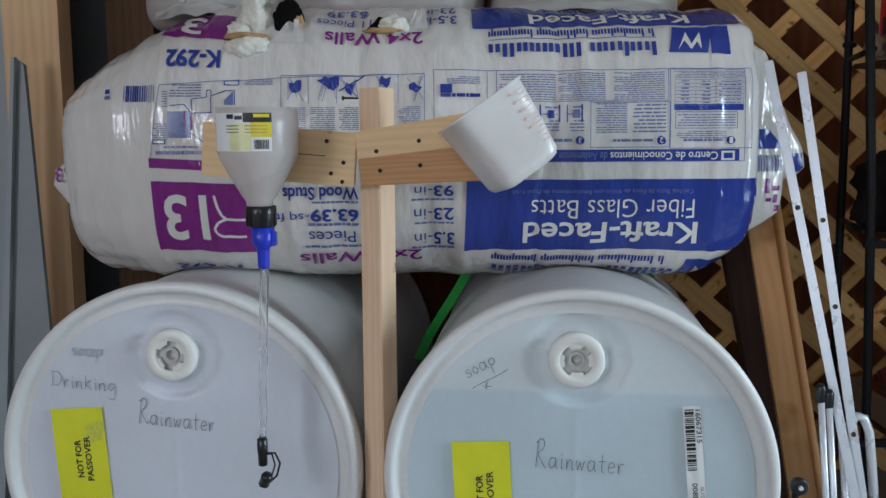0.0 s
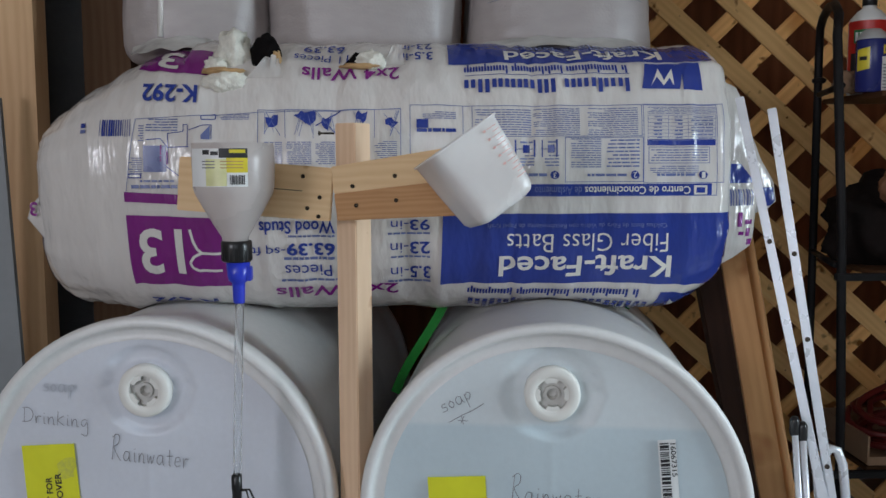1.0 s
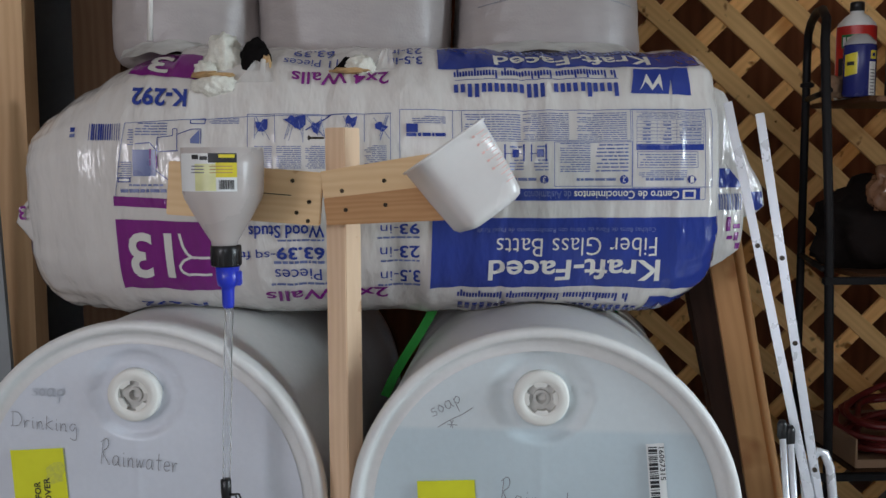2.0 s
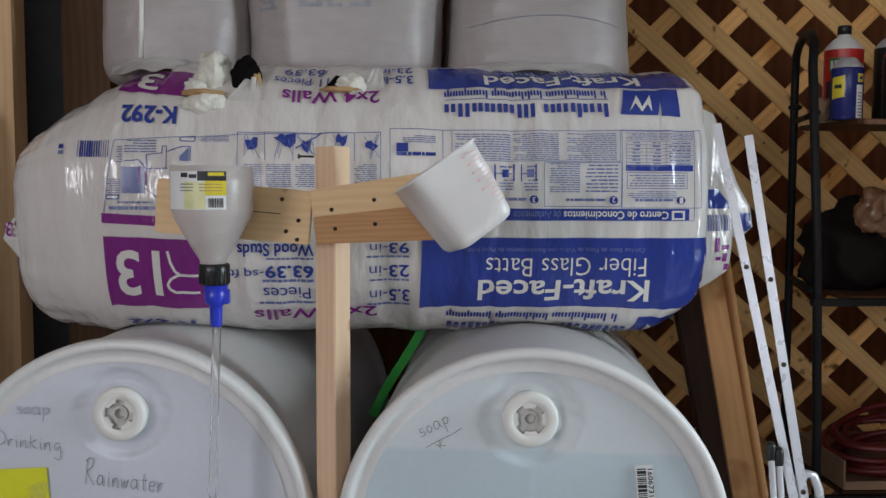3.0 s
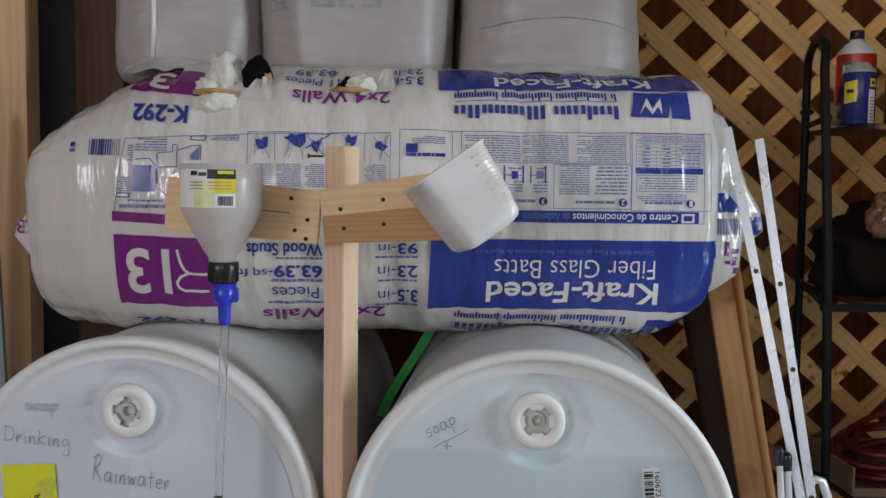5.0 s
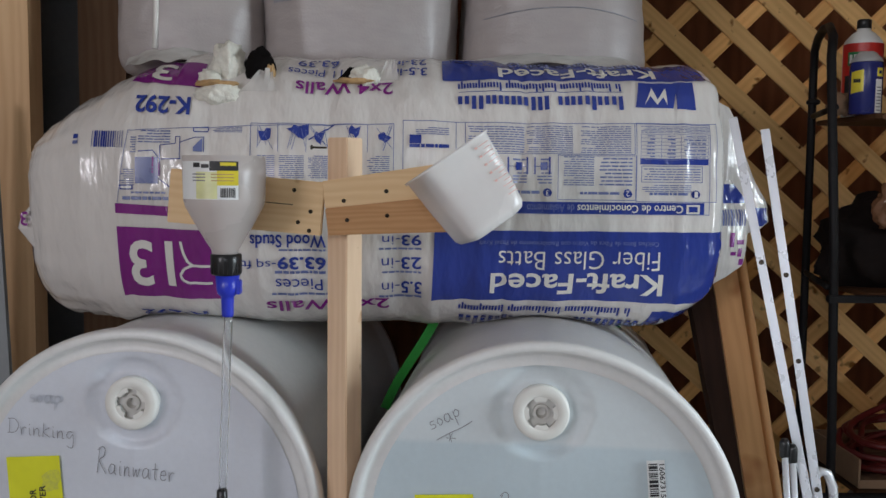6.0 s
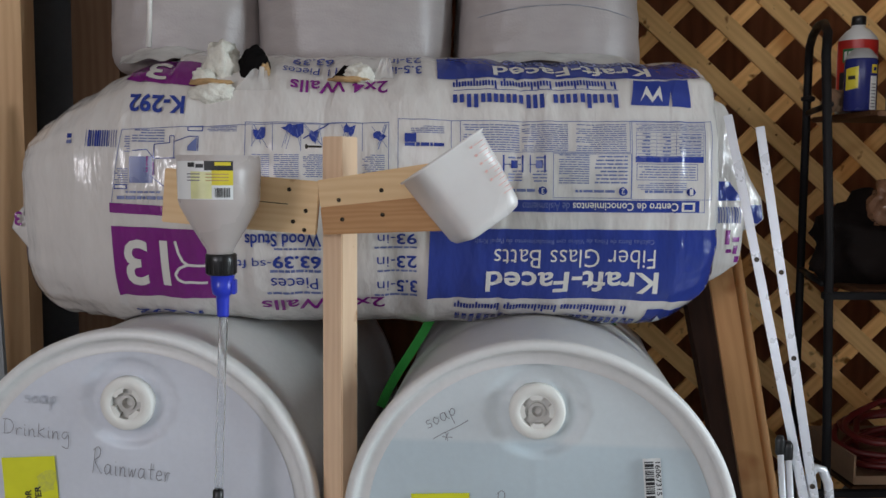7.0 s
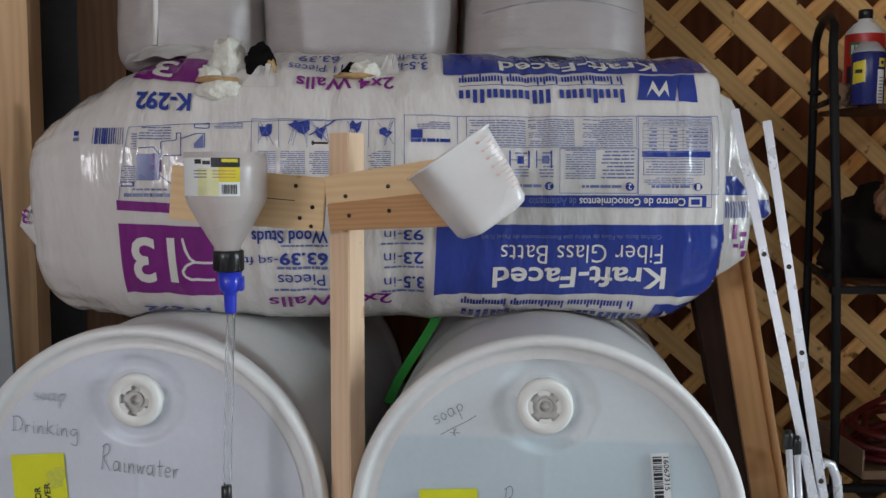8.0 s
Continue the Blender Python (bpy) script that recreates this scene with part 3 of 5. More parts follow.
m_right = pose(0.1955, 1.298, DRUM_R, 0, 0, TURN)
f_right = m_right @ pose(0.0095, 0, -0.005)
right = drum(m_right, -0.004, 0.187, "white plastic drum on its side, marked soap and rainwater", M_DRUM_FILLED)
sticker(right, f_right, -0.151, -0.012, 3)
pen_part(right, f_right, "Rainwater", -0.073, 0.027, 0.036, -3, 0.0012, 0.66)
pen_part(right, f_right, "soap", -0.174, 0.160, 0.026, 28, 0.0011, 0.85)
pen_part(right, f_right, "_", -0.166, 0.145, 0.026, 29, 0.0011, 1.0, name="pen_underline")
pen_part(right, f_right, "*", -0.150, 0.144, 0.026, 20, 0.0011, 1.0, name="pen_mark")
bar_label, _p = on_head(right, f_right, "barcode_label", 0.026, 0.175, 0.160, 0.040, 5, M_LABEL, "white barcode label")
rng = random.Random(8)
z = 0.083
while z > -0.010:
    h = rng.choice((0.0012, 0.0018, 0.003, 0.0045))
    part("barcode_line", box(0.013, h, 0.0003, (-0.004, z - h / 2, 0.0012)), M_INK, bar_label, m=_p)
    z -= h + rng.choice((0.001, 0.0016, 0.0026))
letters_on(bar_label, _p, "16067315", 0.0085, 0.057, 0.050, 0.0075, -90, M_INK, 0.0012, 0.01)
letters_on(bar_label, _p, "0088G0", -0.002, -0.050, 0.042, 0.0075, -90, M_INK, 0.0012, 0.01)
letters_on(bar_label, _p, "GLYCERIN", 0.0085, -0.050, 0.030, 0.0045, -90, M_INK, 0.0012)


# ---- strap round the drum ----
def strap():
    t = thing("green_strap", "bright green webbing strap laid over a drum", "strap", pose(0.24, 1.7, 0.58))
    c = (m_right @ Vector((0, 0.44, 0)))
    pts = arc((c.x, c.y, c.z), 0.2872, 58, 112, 24)
    pts += [(0.118, c.y, 0.583), (0.096, c.y, 0.590)]
    bm = bmesh.new()
    rows = []
    for p in pts:
        rad = (Vector(p) - Vector((c.x, p[1], c.z))).normalized() * 0.0012
        rows.append([bm.verts.new(Vector(p) + o + rad * q) for o, q in ((Vector((0, -0.019, 0)), -1), (Vector((0, 0.019, 0)), -1), (Vector((0, 0.019, 0)), 1), (Vector((0, -0.019, 0)), 1))])
    for a, b in zip(rows, rows[1:]):
        for k in range(4):
            bm.faces.new((a[k], a[(k + 1) % 4], b[(k + 1) % 4], b[k]))
    bmesh.ops.recalc_face_normals(bm, faces=bm.faces)
    part("webbing", bm, M_GREEN, t)
    bm = bmesh.new()
    a, b = Vector((0.070, c.y - 0.02, 0.600)), Vector((-0.047, c.y - 0.02, 0.378))
    side = Vector((b - a).cross((0, 1, 0))).normalized() * 0.0088
    rows = []
    for k in range(13):
        p = a.lerp(b, k / 12) + Vector((0.004 * math.sin(k * 0.5), 0.003 * math.sin(k * 0.8), 0))
        rows.append([bm.verts.new(p + side * u + Vector((0, w, 0))) for u, w in ((-1, 0.0012), (1, 0.004), (1, 0.0015), (-1, -0.0012))])
    for p, q in zip(rows, rows[1:]):
        for k in range(4):
            bm.faces.new((p[k], p[(k + 1) % 4], q[(k + 1) % 4], q[k]))
    bmesh.ops.recalc_face_normals(bm, faces=bm.faces)
    part("webbing_end", bm, M_GREEN, t)


strap()


# ---- post with two arms ----
def screw(parent, m):
    part("screw", revolve([(0.0029, -0.002), (0.0031, 0.0008), (0.0023, 0.0012), (0.0009, 0.0004)], 12), M_SCREW, parent, m=m @ pose(0, 0, 0, 90, 0, 0))


def stand():
    t = thing("wooden_stand", "pine post with two short board arms screwed on", "stand", pose(-0.100, 1.386, 0))
    part("post", box(0.038, 0.038, 0.877, (0, 0, 0.4385), 0.0015), M_PINE_V, t, m=pose(-0.100, 1.386, 0, 0, 0, -35))
    ml = pose(-0.2395, 1.3475, 0.7805, 0, 4.6, 0)
    arm = part("arm", box(0.223, 0.019, 0.078, (0, 0, 0), 0.0015), M_PINE, t, m=ml)
    part("crack", box(0.095, 0.001, 0.0012), M_SCREW, arm, "dark split along the board", ml @ pose(0.020, -0.0096, 0.003, 0, 0.5, 0))
    for x, z in ((0.068, 0.024), (0.094, -0.005), (0.077, -0.022), (0.094, -0.033)):
        screw(arm, ml @ pose(x, -0.0098, z))
    mr = pose(-0.0365, 1.327, 0.777, 0, -2.6, -12.5)
    def cut(bm):
        for v in bm.verts:  # the inner end is sawn at a slant
            if v.co.x < -0.08:
                v.co.x += (0.0395 - v.co.z) * 0.075
        for v in bm.verts:  # and the board widens towards its free end
            v.co.z += (v.co.x + 0.092) * 0.11 * max(0.0, (v.co.z + 0.0400) / 0.080) ** 0.6
        return bm

    arm = part("arm", cut(box(0.184, 0.019, 0.040, (0, 0, 0.0195), 0.0012)), M_PINE, t, m=mr)
    part("heartwood_edge", cut(box(0.184, 0.019, 0.039, (0, 0, -0.0200), 0.0012)), M_HEART, arm, "reddish heartwood half", mr)
    for x, z in ((-0.060, 0.010), (0.004, 0.022), (-0.056, -0.018), (0.004, -0.013)):
        screw(arm, mr @ pose(x, -0.0098, z))
    nail = part("nail", tube([(0, 0, 0), (-0.020, -0.012, 0.0)], 0.0016), M_SCREW, t, m=pose(-0.128, 1.385, 0.862))
    part("nail_head", revolve([(0.0035, 0), (0.0035, 0.0015)], 12), M_SCREW, nail, m=pose(-0.148, 1.373, 0.862, 0, -90, 30))


stand()


# ---- hanging bottle ----
def bottle():
    x, y = -0.2585, 1.281
    t = thing("cut_bottle", "upside-down milky plastic bottle with blue spout and clear tube", "bottle", pose(x, y, 0.70))
    outer = [(0.017, 0.702), (0.0185, 0.716), (0.026, 0.728), (0.040, 0.752), (0.053, 0.776), (0.0555, 0.785), (0.0565, 0.82), (0.0568, 0.846)]
    inner = [(r - 0.0012, z) for r, z in reversed(outer)]
    body = part("bottle_body", revolve(outer + inner, 64), M_JUG, t, m=pose(x, y, 0), smooth=True)

    def wrap(name, a0, a1, z0, z1, material, parent, lift=0.0004, n=10):
        bm = bmesh.new()
        r = 0.0568 + lift
        cols = []
        for i in range(n + 1):
            a = radians(a0 + (a1 - a0) * i / n)
            cols.append([bm.verts.new((r * math.sin(a), -r * math.cos(a), z)) for z in (z0, z1)])
        for p, q in zip(cols, cols[1:]):
            bm.faces.new((p[0], q[0], q[1], p[1]))
        return part(name, bm, material, parent, m=pose(x, y, 0), smooth=True)

    lab = wrap("label", -62, 30, 0.787, 0.838, M_LABEL, body)
    lab["label"] = "torn white and yellow paper label"
    wrap("label_tint", -28, 2, 0.788, 0.824, M_LIME, lab, 0.0007)
    wrap("label_tint", 2, 30, 0.806, 0.826, M_LEMON, lab, 0.0007)
    wrap("label_band", -8, 30, 0.8255, 0.838, M_INK, lab, 0.0008)
    wrap("label_band", 6, 27, 0.832, 0.8365, M_LEMON, lab, 0.0010)
    wrap("label_band", -33, -22, 0.830, 0.836, M_INK, lab, 0.0008)
    wrap("label_band", -20, -9, 0.829, 0.834, M_INK, lab, 0.0008)
    for k in range(3):
        wrap("label_line", -34, -14, 0.820 - k * 0.0042, 0.8215 - k * 0.0042, M_GREYINK, lab, 0.0009)
        wrap("label_line", -6, 24, 0.820 - k * 0.0042, 0.8213 - k * 0.0042, M_KRAFT, lab, 0.0009)
    wrap("label_panel", 3, 29, 0.7875, 0.8055, M_LABEL, lab, 0.0009)
    r2 = random.Random(3)
    a = 6.0
    while a < 26:
        w = r2.choice((0.5, 0.9, 1.4))
        wrap("barcode_line", a, a + w, 0.790, 0.8025, M_INK, lab, 0.0012, 1)
        a += w + r2.choice((0.5, 0.8))
    collar = part("collar", revolve([(0.0195, 0.681), (0.0205, 0.683), (0.0212, 0.700), (0.0215, 0.709), (0.020, 0.7105), (0.012, 0.7105)], 40), M_BLACK, t, "black screw collar", pose(x + 0.0015, y, 0), True)
    for k in range(20):
        part("collar_rib", box(0.0016, 0.0016, 0.022, (0.0207, 0, 0.694)), M_BLACK, collar, m=pose(x + 0.0015, y, 0, 0, 0, 18 * k))
    part("spout", revolve([(0.0035, 0.622), (0.0078, 0.622), (0.0082, 0.626), (0.0088, 0.646), (0.0092, 0.651), (0.0135, 0.654), (0.0150, 0.660), (0.0168, 0.681), (0.010, 0.682)], 28), M_SPOUT, t, "bright blue stepped spout", pose(x + 0.003, y, 0), True)
    part("spout_tab", box(0.006, 0.016, 0.020, (0.016, 0, 0.664), 0.001), M_SPOUT, t, m=pose(x + 0.003, y, 0))
    # clear hose with a black end piece
    pts = [(x + 0.004 - 0.010 * (k / 12) + 0.0004 * math.sin(k * 1.3), y, 0.632 - 0.258 * k / 12) for k in range(13)]
    bm = tube(pts, 0.0062, 20)
    inner = tube(pts, 0.0046, 20)
    bmesh.ops.reverse_faces(inner, faces=inner.faces)
    me = bpy.data.meshes.new("bore")
    inner.to_mesh(me)
    inner.free()
    bm.from_mesh(me)
    bpy.data.meshes.remove(me)
    part("hose", bm, M_CLEAR, t, "clear plastic hose", smooth=True)
    ex, ez = pts[-1][0], pts[-1][2]
    tip = part("hose_tip", revolve([(0.005, -0.042), (0.0066, -0.041), (0.0068, -0.024), (0.0076, -0.022), (0.0076, -0.002), (0.005, 0.0)], 24), M_BLACK, t, "black hose end fitting", pose(ex - 0.001, y, ez), True)
    part("tip_strap", tube([(ex + 0.004, y - 0.004, ez - 0.022), (ex + 0.018, y - 0.006, ez - 0.021), (ex + 0.025, y - 0.007, ez - 0.036), (ex + 0.020, y - 0.007, ez - 0.055), (ex + 0.008, y - 0.006, ez - 0.066)], 0.0016, 8), M_BLACK, tip, smooth=True)
    part("tip_strap", tube([(ex + 0.004, y - 0.002, ez - 0.024), (ex + 0.013, y - 0.003, ez - 0.024), (ex + 0.017, y - 0.003, ez - 0.040), (ex + 0.012, y - 0.004, ez - 0.056)], 0.0013, 8), M_BLACK, tip, smooth=True)
    part("tip_cap", revolve([(0.006, -0.010), (0.0078, -0.009), (0.0078, 0.004), (0.009, 0.006), (0.007, 0.011), (0.001, 0.012)], 20), M_BLACK, tip, m=pose(ex + 0.003, y - 0.005, ez - 0.062, 20, 25, 0), smooth=True)


bottle()


# ---- measuring cup ----
def cup():
    top, bot = Vector((0.0455, 1.250, 0.8475)), Vector((0.1115, 1.250, 0.7525))
    m, ln = lean(bot, top, (0.05, -1, 0.0))
    m = m @ pose(0, 0, 0, 0, 0, 13)
    t = thing("measuring_cup", "frosted plastic measuring cup with red scale, tipped on its side", "measuring cup", m)
    outer = [(0.010, 0.0), (0.036, 0.0), (0.044, 0.003), (0.0485, 0.010), (0.0495, 0.02), (0.0535, 0.06), (0.0570, ln - 0.004), (0.0600, ln - 0.003), (0.0600, ln)]
    inner = [(r - 0.0018, z) for r, z in ((0.0575, ln), (0.0555, ln - 0.004), (0.052, 0.06), (0.048, 0.02), (0.046, 0.010), (0.040, 0.005), (0.010, 0.003))]
    part("cup_body", revolve([(r * 0.975, z) for r, z in outer + inner], 64, squash=6.0), M_CUP, t, m=m, smooth=True)
    for k in range(13):
        z = 0.028 + 0.0062 * k
        r = 0.0498 + 0.0077 * (z - 0.02) / (ln - 0.02)
        part("scale_mark", box(0.010 if k % 2 else 0.015, 0.0004, 0.0010, (0.0385 - (0.0025 if k % 2 == 0 else 0), -r - 0.0004, z)), M_REDINK, t, m=m)
        if k % 2 == 0 and k > 2:
            part("scale_figure", box(0.004, 0.0004, 0.0030, (0.0240, -r - 0.0004, z)), M_REDINK, t, m=m)


cup()


# ---- insulation bale lying on the drums ----
BX, BY, BZ = -0.055, 1.755, 0.790
BALE_CREASES = [(-0.560, 0.003, 0.010), (-0.515, 0.0025, 0.006), (-0.470, 0.003, 0.008), (-0.428, 0.003, 0.005), (-0.372, 0.002, 0.008), (-0.255, 0.0022, 0.006),
                (-0.090, 0.0025, 0.004), (0.035, 0.002, 0.006), (0.285, 0.002, 0.006), (0.395, 0.0032, 0.004), (0.447, 0.0026, 0.006), (0.495, 0.003, 0.005)]


def bale_len(x):
    return 0.610 if x < BX else 0.583


def bale_half(x, up):
    """Half height of the bale at x, above or below its middle; the film slopes off to one gathered end."""
    f = min(1.0, abs(x - BX) / bale_len(x))
    e = (7.0 if up else 8.0) if x < BX else (20.0 if up else 6.0)
    k = max(0.0, 1 - f ** e) ** (1 / e)
    if x < BX and up and f > 0.55:
        slope = 1 - 1.50 * (f - 0.60) if f > 0.60 else 1.0
        k = (max(k, 1e-3) ** -10 + (slope * 1.03) ** -10) ** -0.1
    return (0.243 if up else 0.240) * k


def bale_deep(x):
    e = 5.0 if x < BX else 14.0
    return 0.270 * max(0.0, 1 - min(1.0, abs(x - BX) / bale_len(x)) ** e) ** (1 / e)


def bale_square(x, up):
    """How square the girth is: the printed end is packed tighter below."""
    f = max(0.0, min(1.0, (x - 0.20) / 0.30))
    return 2.8 + (0.0 if up else 2.0) * f * f * (3 - 2 * f)


def bale_point(x, a, lift=0.0):
    """The surface at x and the girth angle a: 0 is the middle of the front, 90 degrees the top."""
    a = math.atan2(math.sin(a), math.cos(a))
    c, s = math.cos(a), math.sin(a)
    n = bale_square(x, s > 0)
    C, S = math.copysign(abs(c) ** (2 / n), c), math.copysign(abs(s) ** (2 / n), s)
    pleat = 0.0055 * noise.noise((x * 15, a * 0.7, 3)) + 0.0028 * noise.noise((x * 42, a * 1.1, 7)) + 0.006 * noise.noise((x * 4, a * 2, 1))
    edge = abs(x - BX) / 0.6
    pleat += 0.008 * max(0, edge - 0.72) / 0.28 * noise.noise((x * 9, a * 7, 5))
    pleat += 0.0022 * max(0.0, min(1.0, edge * 2.2 - 1.1)) * (0.5 + noise.noise((x * 6, a * 3, 2))) * noise.noise((x * 75, a * 0.8, 11))
    pleat -= 0.004 * math.exp(-((x - 0.170 - 0.02 * math.sin(a * 3)) / 0.006) ** 2) + 0.003 * math.exp(-((x + 0.135) / 0.006) ** 2)
    for x0, amp, bend in BALE_CREASES:
        pleat += amp * math.exp(-((x - x0 - bend * math.sin(a * 2.3 + x0 * 40)) / 0.0085) ** 2) * (0.55 + 0.45 * math.sin(a * 1.7 + x0 * 90))
    d = pleat + lift
    p = Vector((x, BY - bale_deep(x) * C - d * c, BZ + bale_half(x, s > 0) * S + d * s))
    for m in (m_left, m_right):  # the bale sags over the two drums
        q = m.inverted() @ p
        if math.hypot(q.x, q.z) < 0.2875 + lift and q.y > 0.02 and abs(q.x) < 0.28:
            p.z += math.sqrt((0.2875 + lift) ** 2 - q.x ** 2) - q.z
    return p


def bale_on(x, z, lift=0.0016):
    """The front surface at x and about the height z."""
    s = max(-0.999, min(0.999, (z - BZ) / max(1e-4, bale_half(x, z > BZ))))
    a = math.asin(math.copysign(abs(s) ** (bale_square(x, z > BZ) / 2), s))
    return bale_point(x, a, lift)


def bale_body():
    bm = bmesh.new()
    nx, na = 260, 150
    cols = []
    for i in range(nx + 1):
        u = -1 + 2 * i / nx
        x = BX + (bale_len(BX + u) - 0.0005) * math.copysign(abs(math.sin(u * math.pi / 2)) ** 0.9, u)
        cols.append([bm.verts.new(bale_point(x, 2 * math.pi * k / na)) for k in range(na)])
    for p, q in zip(cols, cols[1:]):
        for k in range(na):
            bm.faces.new((p[k], p[(k + 1) % na], q[(k + 1) % na], q[k]))
    bm.faces.new(cols[0])
    bm.faces.new(list(reversed(cols[-1])))
    bmesh.ops.recalc_face_normals(bm, faces=bm.faces)
    return bm


bale = thing("insulation_bale", "long white plastic-wrapped insulation bale, printed blue and purple, upside down", "insulation bale", pose(BX, BY, 0.57))
part("wrapping", bale_body(), M_BAG, bale, smooth=True)


def on_bale(bm, x0, x1, z0, z1, material, name, lift, label="", upside=True, slope=0.0, taper=0.0):
    """Bends a flat unit print onto the bale; upside turns it on its head, as the bale lies."""
    for v in bm.verts:
        u, w = (1 - v.co.x, 1 - v.co.y) if upside else (v.co.x, v.co.y)
        v.co = (x0 + u * (x1 - x0), 0, z0 + w * (z1 - z0))
    refine(bm, 0.010)
    for v in bm.verts:
        x, z = v.co.x, v.co.z
        v.co = bale_on(x + taper * (z - z0), z + slope * (x - (x0 + x1) / 2), lift)
    bmesh.ops.recalc_face_normals(bm, faces=bm.faces)
    return part(name, bm, material, bale, label, smooth=True)


def patch(x0, x1, z0, z1, material, lift=0.0016, slope=0.0, name="print_panel", taper=0.0):
    bm = bmesh.new()
    bm.faces.new([bm.verts.new(p) for p in ((0, 0, 0), (1, 0, 0), (1, 1, 0), (0, 1, 0))])
    return on_bale(bm, x0, x1, z0, z1, material, name, lift, slope=slope, taper=taper)


def word(body, x0, x1, z0, z1, material, lift=0.0030, bold=0.0, slope=0.0):
    return on_bale(text_bm(body, bold), x0, x1, z0, z1, material, "lettering", lift, slope=slope)


def frame_lines(x0, x1, z0, z1, w=0.0011):
    """A thin printed border."""
    bm = bmesh.new()
    for a, b, c, d in ((x0, x1, z0, z0 + w), (x0, x1, z1 - w, z1), (x0, x0 + w, z0, z1), (x1 - w, x1, z0, z1)):
        bm.faces.new([bm.verts.new(p) for p in ((a, 0, c), (b, 0, c), (b, 0, d), (a, 0, d))])
    refine(bm, 0.010)
    for v in bm.verts:
        v.co = bale_on(v.co.x, v.co.z, 0.0018)
    part("print_border", bm, M_LINE, bale, smooth=True)


def fine_print(x0, x1, z0, z1, rows, seed, w=0.42, material=None):
    """Unreadable small print: rows of bars broken into words."""
    r = random.Random(seed)
    bm = bmesh.new()
    rows = int(rows * 1.35 + 0.3) if rows > 2 else rows
    step = (z1 - z0) / rows
    for j in range(rows):
        x, end = x1, x0 + (r.uniform(0, 0.35) * (x1 - x0) if j % 4 == 3 else 0)
        while x > end + 0.004:
            n = min(x - end, r.uniform(0.004, 0.017))
            za, zb = z0 + step * (j + 0.25), z0 + step * (j + 0.25 + w)
            bm.faces.new([bm.verts.new(p) for p in ((x - n, 0, za), (x, 0, za), (x, 0, zb), (x - n, 0, zb))])
            x -= n + 0.0017
    refine(bm, 0.010)
    for v in bm.verts:
        v.co = bale_on(v.co.x, v.co.z, 0.0018)
    part("fine_print", bm, material or M_LINE, bale, smooth=True)


def bar_row(pattern, x0, x1, z0, z1, material):
    """A name that is not spelt out: plain upright bars for each letter, T tall, x low, p hanging, i single, M and w of three."""
    pitch = {"T": 1.0, "x": 0.9, "p": 0.9, "i": 0.5, "l": 0.5, "w": 1.4, "M": 1.45, " ": 0.55}
    unit = 1.0 / sum(pitch[c] for c in pattern)
    u = 0.0
    for c in pattern:
        if c != " ":
            lo, hi = (0.0, 0.72) if c == "p" else (0.24, 1.0) if c in "TMl" else (0.24, 0.72)
            n = 1 if c in "il" else 3 if c in "Mw" else 2
            bm = bmesh.new()
            for k in range(n):
                p, q = u + 0.47 * k * unit, u + (0.47 * k + 0.31) * unit
                bot, top = (lo, hi) if k == 0 or c == "M" else (0.24, 0.72)
                bm.faces.new([bm.verts.new(v) for v in ((p, bot, 0), (q, bot, 0), (q, top, 0), (p, top, 0))])
            on_bale(bm, x0, x1, z0, z1, material, "printed_bar", 0.0022)
        u += pitch[c] * unit


def outline(points, w, material=None, fill=False):
    """A printed drawing: a thin line along points, or a filled shape."""
    bm = bmesh.new()
    if fill:
        bm.faces.new([bm.verts.new((x, 0, z)) for x, z in points])
        bmesh.ops.triangulate(bm, faces=bm.faces)
    else:
        for (ax, az), (bx, bz) in zip(points, points[1:]):
            d = Vector((bx - ax, bz - az)).normalized() * w / 2
            bm.faces.new([bm.verts.new((x, 0, z)) for x, z in ((ax - d.y, az + d.x), (bx - d.y, bz + d.x), (bx + d.y, bz - d.x), (ax + d.y, az - d.x))])
    refine(bm, 0.010)
    for v in bm.verts:
        v.co = bale_on(v.co.x, v.co.z, 0.0020)
    bmesh.ops.recalc_face_normals(bm, faces=bm.faces)
    part("print_drawing", bm, material or M_BLUE, bale, smooth=True)


patch(0.0345, 0.5180, 0.6150, 0.7340, M_BLUE, taper=0.03)
word("Kraft-Faced", 0.1320, 0.4170, 0.6280, 0.6640, M_PALE, bold=0.018)
word("Fiber Glass Batts", 0.1440, 0.4100, 0.6700, 0.7010, M_PALE, bold=-0.008)
word("Colchas Batts de Fibra de Vidrio con Recubrimiento de Papel Kraft", 0.1110, 0.4070, 0.7100, 0.7200, M_LINE)
patch(0.1010, 0.4810, 0.7620, 0.7820, M_BLUE)
word("Centro de Conocimientos", 0.2700, 0.4440, 0.7650, 0.7780, M_PALE, bold=0.012)
word("de Aislamiento", 0.1880, 0.2650, 0.7650, 0.7780, M_LINE)
patch(0.4500, 0.4730, 0.7640, 0.7790, M_PALE, lift=0.0028)
patch(0.4540, 0.4690, 0.7670, 0.7760, M_BLUE, lift=0.004)
frame_lines(0.3660, 0.5020, 0.7830, 0.9110)
fine_print(0.3740, 0.4880, 0.8950, 0.9070, 4, 1)
outline([(0.3740, 0.8930), (0.4870, 0.8930)], 0.0007, M_LINE)
outline([(0.3740, 0.8870), (0.4870, 0.8870)], 0.0007, M_LINE)
outline([(0.3740, 0.8810), (0.4860, 0.8810)], 0.0007, M_LINE)
outline([(0.3730, 0.8750), (0.4860, 0.8760)], 0.0007, M_LINE)
outline([(0.3730, 0.8690), (0.4860, 0.8700)], 0.0007, M_LINE)
